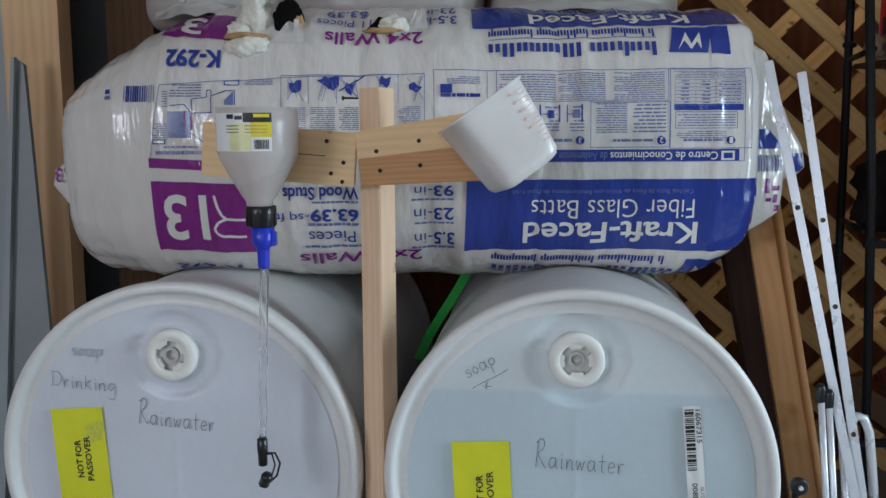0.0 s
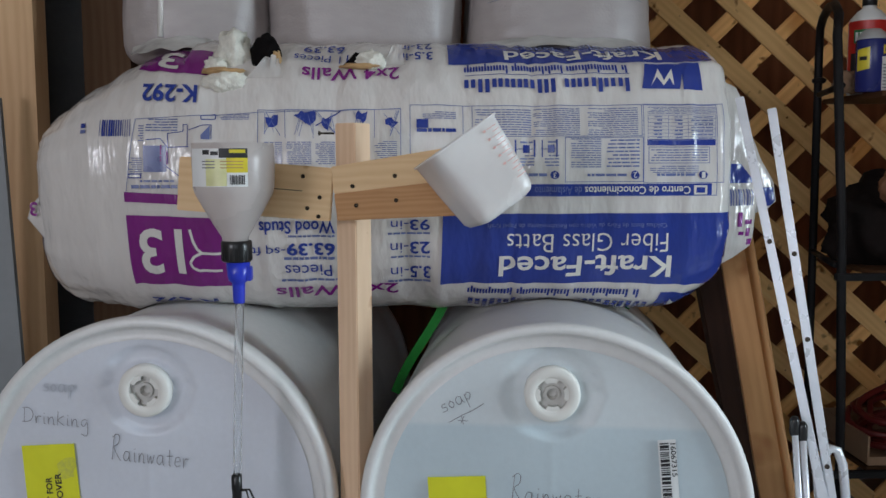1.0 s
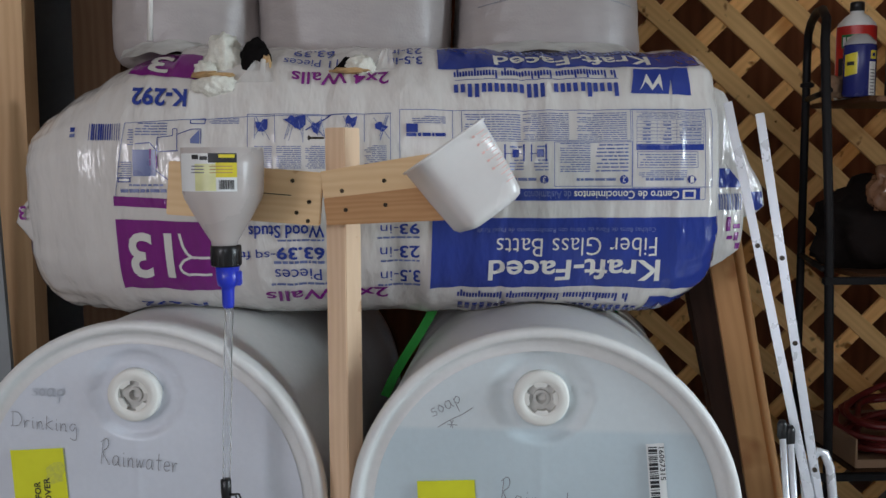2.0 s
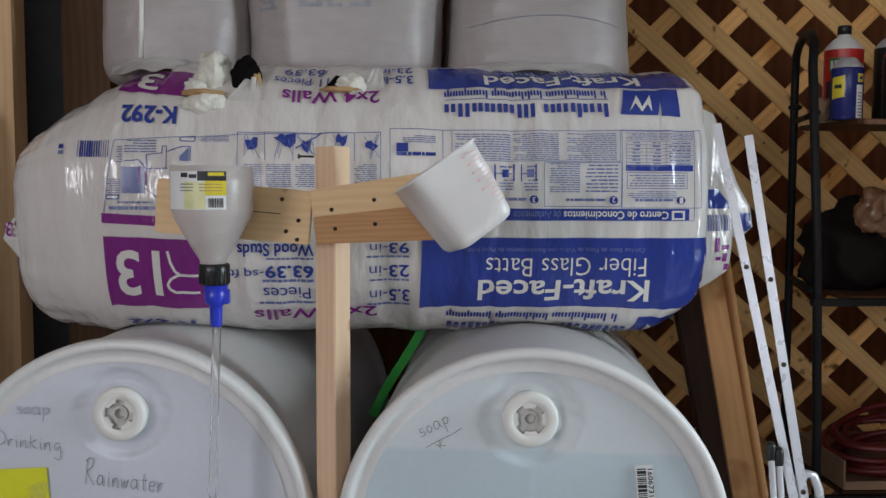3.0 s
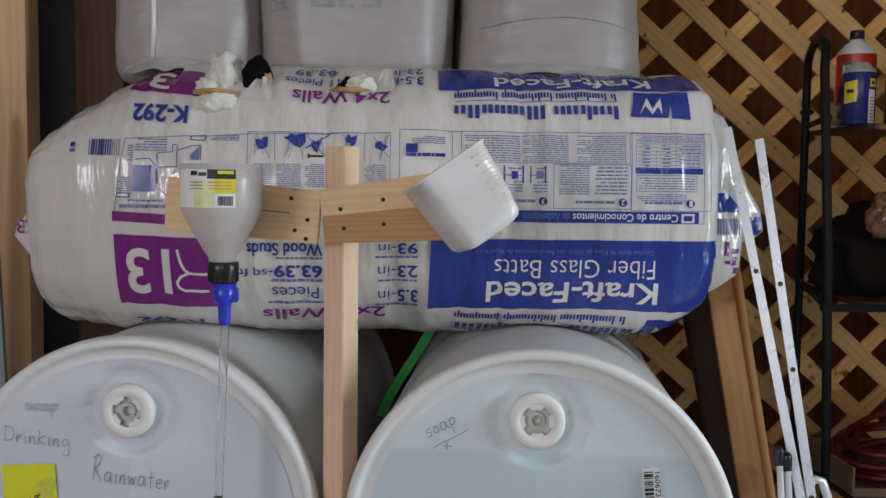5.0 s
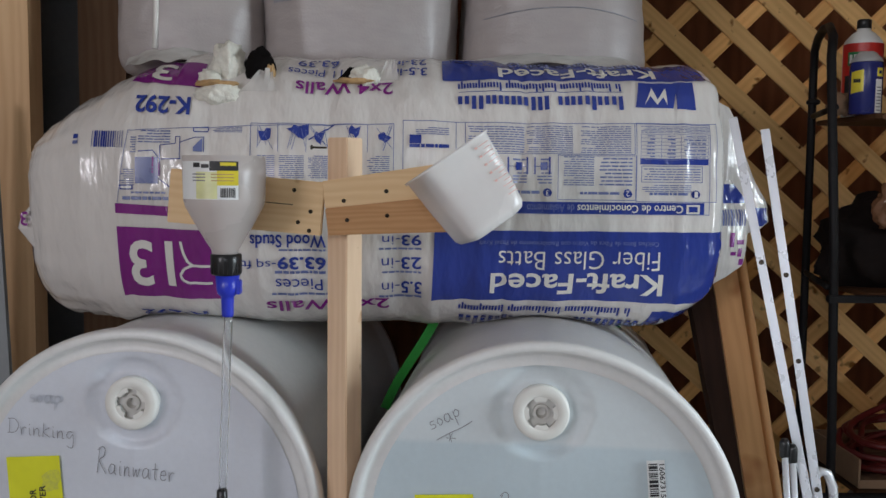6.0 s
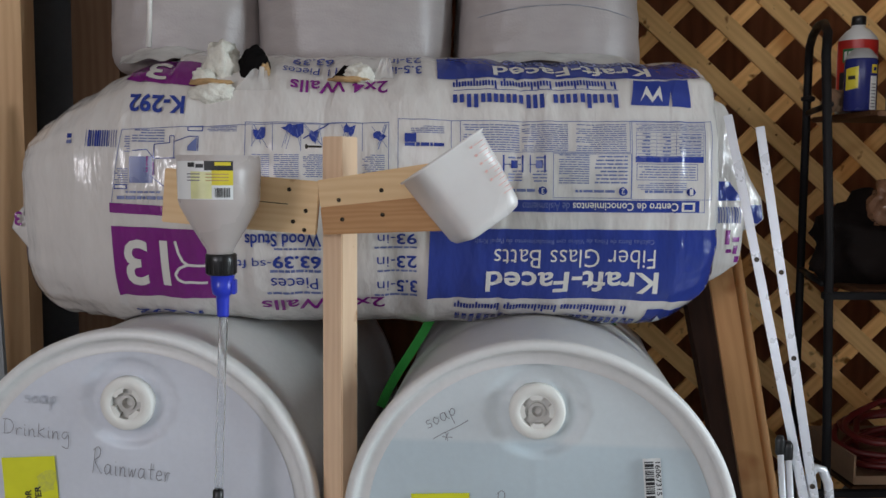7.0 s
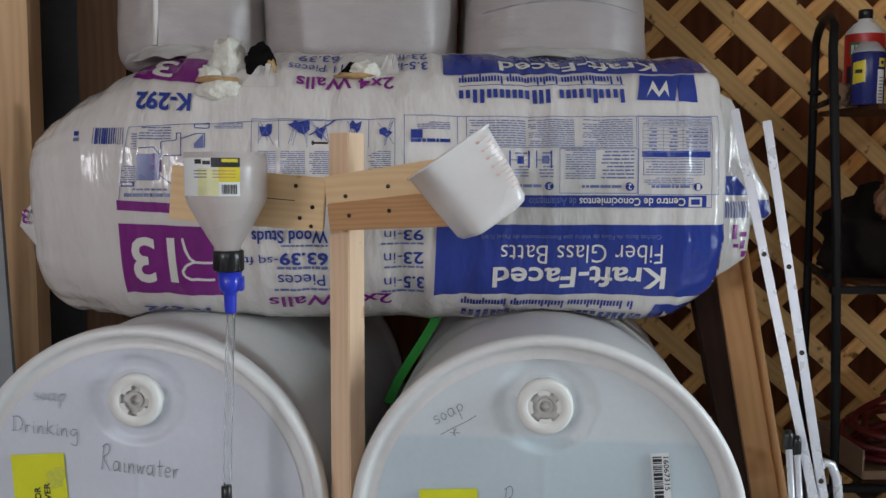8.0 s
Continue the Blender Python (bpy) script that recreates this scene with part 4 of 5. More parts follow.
outline([(0.3730, 0.8640), (0.4860, 0.8640)], 0.0007, M_LINE)
outline([(0.3730, 0.8580), (0.4860, 0.8580)], 0.0007, M_LINE)
outline([(0.3730, 0.8520), (0.4860, 0.8520)], 0.0007, M_LINE)
outline([(0.3740, 0.8930), (0.3730, 0.8530)], 0.0007, M_LINE)
outline([(0.4080, 0.8930), (0.4070, 0.8530)], 0.0007, M_LINE)
outline([(0.4400, 0.8930), (0.4390, 0.8530)], 0.0007, M_LINE)
outline([(0.4870, 0.8930), (0.4860, 0.8530)], 0.0007, M_LINE)
fine_print(0.3840, 0.3970, 0.8890, 0.8910, 1, 1205, 0.8)
fine_print(0.4180, 0.4310, 0.8890, 0.8910, 1, 1242, 0.8)
fine_print(0.4440, 0.4830, 0.8880, 0.8920, 1, 2)
fine_print(0.3840, 0.3970, 0.8830, 0.8860, 1, 1206, 0.8)
fine_print(0.4180, 0.4310, 0.8830, 0.8860, 1, 1243, 0.8)
fine_print(0.4440, 0.4830, 0.8820, 0.8870, 1, 3)
fine_print(0.3840, 0.3960, 0.8770, 0.8800, 1, 1207, 0.8)
fine_print(0.4180, 0.4310, 0.8770, 0.8800, 1, 1244, 0.8)
fine_print(0.4440, 0.4820, 0.8760, 0.8810, 1, 4)
fine_print(0.3830, 0.3960, 0.8720, 0.8740, 1, 1208, 0.8)
fine_print(0.4180, 0.4310, 0.8720, 0.8740, 1, 1245, 0.8)
fine_print(0.4440, 0.4820, 0.8710, 0.8750, 1, 5)
fine_print(0.3830, 0.3960, 0.8660, 0.8690, 1, 1209, 0.8)
fine_print(0.4180, 0.4310, 0.8660, 0.8690, 1, 1246, 0.8)
fine_print(0.4440, 0.4820, 0.8650, 0.8700, 1, 6)
fine_print(0.3830, 0.3960, 0.8600, 0.8630, 1, 1210, 0.8)
fine_print(0.4170, 0.4310, 0.8600, 0.8630, 1, 1247, 0.8)
fine_print(0.4440, 0.4820, 0.8590, 0.8640, 1, 7)
fine_print(0.3830, 0.3960, 0.8550, 0.8580, 1, 1211, 0.8)
fine_print(0.4170, 0.4300, 0.8550, 0.8570, 1, 1248, 0.8)
fine_print(0.4440, 0.4820, 0.8540, 0.8580, 1, 8)
patch(0.3720, 0.4870, 0.8440, 0.8540, M_BLUE, lift=0.002)
frame_lines(0.3740, 0.4770, 0.8150, 0.8420)
fine_print(0.3780, 0.4730, 0.8180, 0.8390, 4, 9)
fine_print(0.3760, 0.4580, 0.7990, 0.8120, 3, 10)
frame_lines(0.0710, 0.3640, 0.8590, 0.9100)
frame_lines(-0.0150, 0.4900, 0.7620, 0.9100)
fine_print(0.1870, 0.2620, 0.8610, 0.9060, 10, 11)
fine_print(0.2750, 0.3570, 0.8610, 0.9060, 10, 12)
fine_print(0.0910, 0.1830, 0.8610, 0.9050, 8, 13)
frame_lines(-0.0150, 0.0870, 0.8150, 0.9100)
fine_print(0.0060, 0.0600, 0.8870, 0.9000, 3, 14)
patch(-0.0040, 0.0150, 0.8730, 0.8870, M_BLUE, lift=0.002)
fine_print(-0.0080, 0.0600, 0.8650, 0.8720, 1, 15, w=0.8, material=M_BLUE)
fine_print(0.2470, 0.2970, 0.8080, 0.8570, 10, 16)
fine_print(0.3060, 0.3590, 0.8080, 0.8560, 6, 17)
frame_lines(0.2370, 0.3660, 0.7850, 0.8580)
patch(0.1550, 0.1580, 0.8260, 0.8540, M_BLUE, lift=0.002)
patch(0.1860, 0.1890, 0.8260, 0.8540, M_BLUE, lift=0.002)
patch(0.1990, 0.2010, 0.8260, 0.8540, M_BLUE, lift=0.002)
patch(0.2220, 0.2250, 0.8260, 0.8540, M_BLUE, lift=0.002)
patch(0.1690, 0.1800, 0.8330, 0.8460, M_BLUE, lift=0.002)
outline([(0.1580, 0.8390), (0.1850, 0.8390)], 0.0012, M_BLUE)
fine_print(0.1630, 0.1850, 0.8470, 0.8540, 1, 18)
fine_print(0.1640, 0.1870, 0.8110, 0.8310, 3, 19)
patch(0.2090, 0.2200, 0.8330, 0.8460, M_BLUE, lift=0.002)
outline([(0.1980, 0.8390), (0.2250, 0.8390)], 0.0012, M_BLUE)
fine_print(0.2040, 0.2250, 0.8470, 0.8540, 1, 20)
fine_print(0.2040, 0.2270, 0.8100, 0.8310, 3, 21)
outline([(0.4740, 0.7960), (0.4710, 0.7910), (0.4660, 0.7890), (0.4610, 0.7910), (0.4580, 0.7960), (0.4600, 0.8010), (0.4660, 0.8030), (0.4710, 0.8010)], 0.001, M_BLUE, fill=True)
word("1", 0.4630, 0.4690, 0.7910, 0.8010, M_PALE, lift=0.004)
fine_print(0.3860, 0.4520, 0.7930, 0.7990, 1, 22, w=0.7)
outline([(0.3600, 0.7960), (0.3580, 0.7910), (0.3520, 0.7890), (0.3470, 0.7910), (0.3450, 0.7960), (0.3470, 0.8020), (0.3520, 0.8040), (0.3570, 0.8010)], 0.001, M_BLUE, fill=True)
word("2", 0.3490, 0.3550, 0.7920, 0.8010, M_PALE, lift=0.004)
fine_print(0.2740, 0.3390, 0.7930, 0.7990, 1, 23, w=0.7)
outline([(0.2280, 0.7970), (0.2260, 0.7920), (0.2210, 0.7900), (0.2150, 0.7920), (0.2130, 0.7970), (0.2150, 0.8020), (0.2200, 0.8040), (0.2250, 0.8020)], 0.001, M_BLUE, fill=True)
word("3", 0.2180, 0.2230, 0.7920, 0.8010, M_PALE, lift=0.004)
fine_print(0.1430, 0.2080, 0.7930, 0.8000, 1, 24, w=0.7)
bar_row("TxTxx Mxxxillx", 0.0720, 0.3470, 0.9310, 0.9600, M_BLUE)
bar_row("T TxxTxTixx TxTTxwxp Txwpxxp", 0.0740, 0.3460, 0.9610, 0.9790, M_BLUE)
outline([(0.0770, 0.9600), (0.3490, 0.9600)], 0.001, M_BLUE)
patch(0.3670, 0.4310, 0.9360, 0.9770, M_BLUE, taper=0.25)
patch(0.4370, 0.4700, 0.9350, 0.9780, M_BLUE)
outline([(0.3830, 0.9410), (0.3980, 0.9690), (0.4050, 0.9490), (0.4210, 0.9690), (0.4210, 0.9410), (0.4150, 0.9530), (0.4040, 0.9410), (0.3940, 0.9550)], 0.002, M_PALE, fill=True)
patch(0.0500, 0.4960, 0.9800, 1.0200, M_BLUE)
word("Kraft-Faced", 0.1440, 0.4100, 0.9840, 1.0030, M_PALE, bold=0.018)
word("Fiber Glass Batts", 0.1620, 0.4110, 1.0050, 1.0170, M_LINE)
bar_row("T TxxTxTixx TxTTxwxp Txwpxxp", 0.0800, 0.3700, 0.5900, 0.6090, M_BLUE)
bar_row("TxTxx Mxxxillx", 0.0810, 0.3900, 0.5600, 0.5900, M_BLUE)
patch(0.3950, 0.4780, 0.5620, 0.6010, M_BLUE, taper=0.3)
patch(0.4840, 0.5360, 0.5690, 0.5920, M_BLUE, taper=0.3)
outline([(0.4260, 0.5650), (0.4270, 0.5890), (0.4530, 0.5700), (0.4650, 0.5810), (0.4720, 0.5650), (0.4630, 0.5720), (0.4540, 0.5640), (0.4410, 0.5720)], 0.002, M_PALE, fill=True)
word("3.5", -0.0160, 0.0180, 0.6250, 0.6470, M_BLUE, bold=0.02)
word("-in", -0.0480, -0.0180, 0.6280, 0.6450, M_BLUE, bold=-0.005)
fine_print(-0.0530, 0.0180, 0.6160, 0.6210, 1, 27, w=0.8)
word("23", -0.0160, 0.0170, 0.6680, 0.6890, M_BLUE, bold=0.02)
word("-in", -0.0480, -0.0180, 0.6700, 0.6870, M_BLUE, bold=-0.005)
fine_print(-0.0530, 0.0170, 0.6600, 0.6640, 1, 28, w=0.8)
word("93", -0.0160, 0.0170, 0.7080, 0.7260, M_BLUE, bold=0.02)
word("-in", -0.0470, -0.0180, 0.7100, 0.7240, M_BLUE, bold=-0.005)
fine_print(-0.0520, 0.0170, 0.7000, 0.7040, 1, 29, w=0.8)
word("2x4 Walls", -0.2430, -0.0360, 0.5940, 0.6140, M_PURPLE, bold=0.015, slope=0.03)
word("11 Pieces", -0.2230, -0.1090, 0.6310, 0.6510, M_BLUE)
word("63.39", -0.2180, -0.1390, 0.6670, 0.6890, M_BLUE, bold=0.03)
word("-sq ft", -0.2760, -0.2200, 0.6680, 0.6870, M_BLUE)
fine_print(-0.2230, -0.1400, 0.6580, 0.6640, 1, 30, w=0.8)
word("Wood Studs", -0.2610, -0.1380, 0.7040, 0.7250, M_BLUE, bold=0.02)
fine_print(-0.2200, -0.1390, 0.6970, 0.7010, 1, 31, w=0.8)
fine_print(-0.2310, -0.1180, 0.6200, 0.6250, 1, 32, w=0.8)
word("2x4 Walls", -0.1920, -0.0320, 0.9520, 0.9740, M_PURPLE, bold=0.015)
word("3.5-in", -0.0350, 0.0240, 0.9860, 1.0010, M_BLUE, bold=0.02)
word("23-in", -0.0330, 0.0230, 1.0060, 1.0180, M_BLUE, bold=0.02)
word("11 Pieces", -0.2080, -0.1180, 0.9840, 0.9980, M_BLUE)
word("63.39", -0.1950, -0.1260, 1.0040, 1.0170, M_BLUE, bold=0.02)
patch(-0.4770, -0.3020, 0.6160, 0.7320, M_PURPLE, slope=-0.03)
word("13", -0.4590, -0.3860, 0.6370, 0.7130, M_PALE, bold=0.02)
outline([(-0.3260, 0.6430), (-0.3640, 0.6430), (-0.3740, 0.6490), (-0.3770, 0.6570), (-0.3700, 0.6670), (-0.3580, 0.6720), (-0.3230, 0.6720)], 0.0042, M_PALE)
outline([(-0.3550, 0.6720), (-0.3630, 0.6780), (-0.3690, 0.6920), (-0.3730, 0.7120)], 0.0042, M_PALE)
patch(-0.4780, -0.3870, 0.7540, 0.7700, M_PURPLE, slope=-0.05)
word("K-292", -0.4520, -0.3590, 0.9160, 0.9460, M_BLUE, bold=0.03, slope=-0.05)
word("K-292", -0.4590, -0.3460, 0.5770, 0.5920, M_BLUE, bold=0.03)
patch(-0.4720, -0.3450, 0.9660, 1.0080, M_PURPLE, slope=-0.10)
word("3", -0.4380, -0.3980, 0.9720, 1.0020, M_PALE, bold=0.02, slope=-0.10)
outline([(-0.4570, 0.8880), (-0.2570, 0.9000), (-0.0290, 0.9040)], 0.001, M_LINE)
outline([(-0.4570, 0.8880), (-0.4740, 0.7710)], 0.001, M_LINE)
fine_print(-0.4400, -0.3880, 0.8680, 0.8900, 4, 35)
fine_print(-0.3210, -0.2740, 0.8880, 0.8980, 3, 36)
outline([(-0.3510, 0.8940), (-0.3280, 0.8970), (-0.3290, 0.8890), (-0.3510, 0.8880), (-0.3510, 0.8940)], 0.0015, M_BLUE)
patch(-0.4440, -0.4070, 0.8040, 0.8460, M_LINE, lift=0.0018)
fine_print(-0.4520, -0.4430, 0.8520, 0.8790, 5, 37)
fine_print(-0.4680, -0.4460, 0.8000, 0.8280, 6, 38)
outline([(-0.4390, 0.8550), (-0.4160, 0.8570), (-0.4040, 0.8430), (-0.4050, 0.8180)], 0.0015, M_BLUE)
outline([(-0.4040, 0.8650), (-0.4040, 0.8430), (-0.3700, 0.8440)], 0.0015, M_BLUE)
outline([(-0.4040, 0.8650), (-0.3790, 0.8680), (-0.3790, 0.8790), (-0.3720, 0.8790), (-0.3720, 0.8430)], 0.0012, M_BLUE)
outline([(-0.3710, 0.8700), (-0.3480, 0.8790), (-0.3350, 0.8800), (-0.3350, 0.8560)], 0.0012, M_BLUE)
outline([(-0.3510, 0.8630), (-0.3370, 0.8790), (-0.3370, 0.8560), (-0.3510, 0.8560)], 0.001, M_LINE, fill=True)
outline([(-0.4110, 0.8160), (-0.3840, 0.7960), (-0.3490, 0.7870)], 0.0015, M_BLUE)
outline([(-0.4410, 0.8040), (-0.4100, 0.8300)], 0.001, M_LINE)
outline([(-0.4150, 0.8470), (-0.4160, 0.8210)], 0.003, M_PURPLE)
outline([(-0.4050, 0.8380), (-0.4050, 0.8160)], 0.003, M_PURPLE)
patch(-0.4690, -0.4480, 0.7940, 0.8020, M_BLUE, lift=0.0018)
patch(-0.4670, -0.4500, 0.7960, 0.8000, M_PALE, lift=0.003)
fine_print(-0.4510, -0.3950, 0.7870, 0.7910, 1, 39, w=0.8)
fine_print(-0.4650, -0.3900, 0.7760, 0.7830, 1, 40, w=0.8)
frame_lines(-0.2610, -0.0290, 0.8060, 0.9040)
outline([(-0.2170, 0.9040), (-0.2160, 0.8580)], 0.001, M_LINE)
outline([(-0.1710, 0.9040), (-0.1710, 0.8580)], 0.001, M_LINE)
outline([(-0.0720, 0.9030), (-0.0720, 0.8580)], 0.001, M_LINE)
outline([(-0.2280, 0.8870), (-0.2290, 0.8800), (-0.2350, 0.8760), (-0.2430, 0.8760), (-0.2470, 0.8840), (-0.2480, 0.8920), (-0.2390, 0.8910), (-0.2360, 0.8960), (-0.2280, 0.8960)], 0.001, M_BLUE, fill=True)
outline([(-0.2330, 0.8970), (-0.2500, 0.8650)], 0.0009, M_LINE)
outline([(-0.2460, 0.8990), (-0.2350, 0.8690)], 0.0009, M_LINE)
outline([(-0.2470, 0.9000), (-0.2240, 0.8620)], 0.0009, M_LINE)
outline([(-0.2490, 0.8980), (-0.2490, 0.8640)], 0.0009, M_LINE)
outline([(-0.1800, 0.8920), (-0.1820, 0.8890), (-0.1830, 0.8800), (-0.1880, 0.8860), (-0.1900, 0.8900), (-0.1960, 0.8960), (-0.1910, 0.9020), (-0.1840, 0.8990), (-0.1760, 0.9000)], 0.001, M_BLUE, fill=True)
outline([(-0.1840, 0.8980), (-0.1940, 0.8610)], 0.0009, M_LINE)
outline([(-0.1790, 0.8960), (-0.1720, 0.8660)], 0.0009, M_LINE)
outline([(-0.1890, 0.9010), (-0.1960, 0.8690)], 0.0009, M_LINE)
outline([(-0.1910, 0.8980), (-0.2010, 0.8630)], 0.0009, M_LINE)
outline([(-0.1440, 0.8830), (-0.1450, 0.8780), (-0.1480, 0.8710), (-0.1540, 0.8750), (-0.1570, 0.8800), (-0.1580, 0.8860), (-0.1550, 0.8920), (-0.1500, 0.8880), (-0.1410, 0.8910)], 0.001, M_BLUE, fill=True)
outline([(-0.1660, 0.8980), (-0.1390, 0.8690)], 0.0009, M_LINE)
outline([(-0.1410, 0.9000), (-0.1480, 0.8690)], 0.0009, M_LINE)
outline([(-0.1650, 0.9010), (-0.1360, 0.8670)], 0.0009, M_LINE)
outline([(-0.1420, 0.8970), (-0.1360, 0.8660)], 0.0009, M_LINE)
outline([(-0.0850, 0.8910), (-0.0860, 0.8860), (-0.0910, 0.8800), (-0.0950, 0.8870), (-0.1020, 0.8880), (-0.1020, 0.8960), (-0.0980, 0.9020), (-0.0920, 0.8960), (-0.0830, 0.9000)], 0.001, M_BLUE, fill=True)
outline([(-0.1060, 0.9000), (-0.0890, 0.8610)], 0.0009, M_LINE)
outline([(-0.0980, 0.8960), (-0.0910, 0.8660)], 0.0009, M_LINE)
outline([(-0.0980, 0.9010), (-0.1060, 0.8680)], 0.0009, M_LINE)
outline([(-0.0860, 0.8960), (-0.1030, 0.8690)], 0.0009, M_LINE)
outline([(-0.0330, 0.8820), (-0.0390, 0.8760), (-0.0440, 0.8740), (-0.0480, 0.8770), (-0.0540, 0.8790), (-0.0550, 0.8860), (-0.0490, 0.8900), (-0.0440, 0.8900), (-0.0420, 0.8860)], 0.001, M_BLUE, fill=True)
outline([(-0.0320, 0.9010), (-0.0460, 0.8610)], 0.0009, M_LINE)
outline([(-0.0570, 0.8970), (-0.0310, 0.8630)], 0.0009, M_LINE)
outline([(-0.0360, 0.9010), (-0.0470, 0.8670)], 0.0009, M_LINE)
outline([(-0.0340, 0.9000), (-0.0470, 0.8600)], 0.0009, M_LINE)
outline([(-0.2030, 0.8950), (-0.1670, 0.9030), (-0.1670, 0.8870), (-0.1760, 0.8780)], 0.001, M_BLUE, fill=True)
outline([(-0.1670, 0.8780), (-0.1260, 0.9030)], 0.002, M_BLUE)
fine_print(-0.2570, -0.2210, 0.8150, 0.8530, 9, 41)
fine_print(-0.2140, -0.1740, 0.8150, 0.8530, 9, 42)
fine_print(-0.1670, -0.1360, 0.8150, 0.8530, 9, 43)
fine_print(-0.0720, -0.0360, 0.8150, 0.8530, 9, 44)
patch(-0.5180, -0.5170, 0.8610, 0.8870, M_BLUE, lift=0.0018)
patch(-0.5140, -0.5110, 0.8610, 0.8870, M_BLUE, lift=0.0018)
patch(-0.5100, -0.5080, 0.8610, 0.8870, M_BLUE, lift=0.0018)
patch(-0.5060, -0.5040, 0.8610, 0.8870, M_BLUE, lift=0.0018)
patch(-0.5020, -0.4990, 0.8610, 0.8870, M_BLUE, lift=0.0018)
patch(-0.4980, -0.4950, 0.8610, 0.8870, M_BLUE, lift=0.0018)
patch(-0.4940, -0.4920, 0.8610, 0.8870, M_BLUE, lift=0.0018)
patch(-0.4900, -0.4880, 0.8610, 0.8870, M_BLUE, lift=0.0018)
patch(-0.4860, -0.4840, 0.8610, 0.8870, M_BLUE, lift=0.0018)
patch(-0.4820, -0.4800, 0.8610, 0.8870, M_BLUE, lift=0.0018)
patch(-0.4780, -0.4770, 0.8610, 0.8870, M_BLUE, lift=0.0018)
patch(-0.4740, -0.4730, 0.8600, 0.8870, M_BLUE, lift=0.0018)
patch(-0.4700, -0.4690, 0.8600, 0.8870, M_BLUE, lift=0.0018)
patch(-0.4660, -0.4650, 0.8600, 0.8870, M_BLUE, lift=0.0018)
patch(-0.5530, -0.5440, 0.8750, 0.8820, M_BLUE, lift=0.0018)
patch(-0.5530, -0.5430, 0.8660, 0.8720, M_LINE, lift=0.0018)


def fin_point(rows, thick, y, u, v, sgn, lift=0.0):
    """A point of a pinched film end: u outwards, v down its rows of (height, inner x, outer x)."""
    f = v * (len(rows) - 1)
    i = min(int(f), len(rows) - 2)
    z, xa, xb = (a + (b - a) * (f - i) for a, b in zip(rows[i], rows[i + 1]))
    x = xa + (xb - xa) * u
    t = thick * (1 - u ** 2.2) * math.sin(math.pi * (0.08 + 0.84 * v)) + 0.0015
    crink = 0.003 * noise.noise((x * 25, z * 14, sgn * 3 + 1.5)) + 0.001 * noise.noise((x * 70, z * 50, 2))
    return Vector((x, y + sgn * (t + lift) + crink * (0.4 + u), z))


def fin_sheet(bm, rows, thick, y, sgn, u0, u1, v0, v1, lift, nu, nv):
    grid = [[bm.verts.new(fin_point(rows, thick, y, u0 + (u1 - u0) * k / nu, v0 + (v1 - v0) * j / nv, sgn, lift)) for k in range(nu + 1)] for j in range(nv + 1)]
    for a, b in zip(grid, grid[1:]):
        for k in range(nu):
            bm.faces.new((a[k], a[k + 1], b[k + 1], b[k]))
    return grid


def fin(name, rows, thick, material, y, label):
    bm = bmesh.new()
    a, b = (fin_sheet(bm, rows, thick, y, sgn, 0, 1, 0, 1, 0, 16, 36) for sgn in (-1, 1))
    for j in range(len(a) - 1):
        bm.faces.new((a[j][-1], a[j + 1][-1], b[j + 1][-1], b[j][-1]))
    bmesh.ops.recalc_face_normals(bm, faces=bm.faces)
    part(name, bm, material, bale, label, smooth=True)

    def stamp(u0, u1, v0, v1, ink):
        q = bmesh.new()
        fin_sheet(q, rows, thick, y, -1, u0, u1, v0, v1, 0.0012, 8, 8)
        part("fin_print", q, ink, bale, smooth=True)

    return stamp


fin("end_fin", [(0.958, 0.50, 0.535), (0.947, 0.50, 0.557), (0.927, 0.50, 0.568), (0.872, 0.50, 0.585), (0.817, 0.50, 0.607), (0.782, 0.50, 0.628), (0.747, 0.50, 0.634), (0.733, 0.50, 0.618), (0.725, 0.50, 0.595)],
    0.020, M_BAG, 1.605, "pinched white film at the bale end")(0.80, 0.98, 0.66, 0.82, M_BLUE)
stamp = fin("end_fin", [(0.820, 0.50, 0.556), (0.790, 0.50, 0.580), (0.760, 0.50, 0.590), (0.732, 0.50, 0.588), (0.702, 0.50, 0.586), (0.672, 0.50, 0.581), (0.650, 0.49, 0.552), (0.628, 0.48, 0.512)],
            0.022, M_BAG, 1.580, "pinched white film at the bale end")
stamp(0.30, 0.99, 0.03, 0.19, M_BLUE)
for _k in range(9):
    stamp(0.42 + _k * 0.058, 0.445 + _k * 0.058 + 0.014 * (_k % 3 == 0), 0.24, 0.38, M_LINE)
for _u0, _u1, _v0, _v1 in ((0.60, 0.70, 0.44, 0.56), (0.76, 0.92, 0.50, 0.54), (0.80, 0.90, 0.57, 0.64), (0.86, 0.98, 0.66, 0.71), (0.64, 0.76, 0.60, 0.63)):
    stamp(_u0, _u1, _v0, _v1, M_PURPLE)
fin("end_fin", [(0.775, -0.63, -0.632), (0.765, -0.62, -0.645), (0.745, -0.61, -0.662), (0.725, -0.61, -0.668), (0.710, -0.61, -0.655), (0.69, -0.61, -0.640), (0.655, -0.60, -0.622)], 0.014, M_BAG, 1.575, "pinched white film at the bale end")
patch(-0.6530, -0.6430, 0.6000, 0.7550, M_BLUE, lift=0.002, name="fin_print")
bm = text_bm("3", 0.02)
for v in bm.verts:
    v.co = ((0.5 - v.co.x) * 0.014, (0.5 - v.co.y) * 0.024, 0)
part("fin_print", bm, M_PURPLE, bale, m=pose(-0.650, 1.556, 0.742, 90, 0, -10))


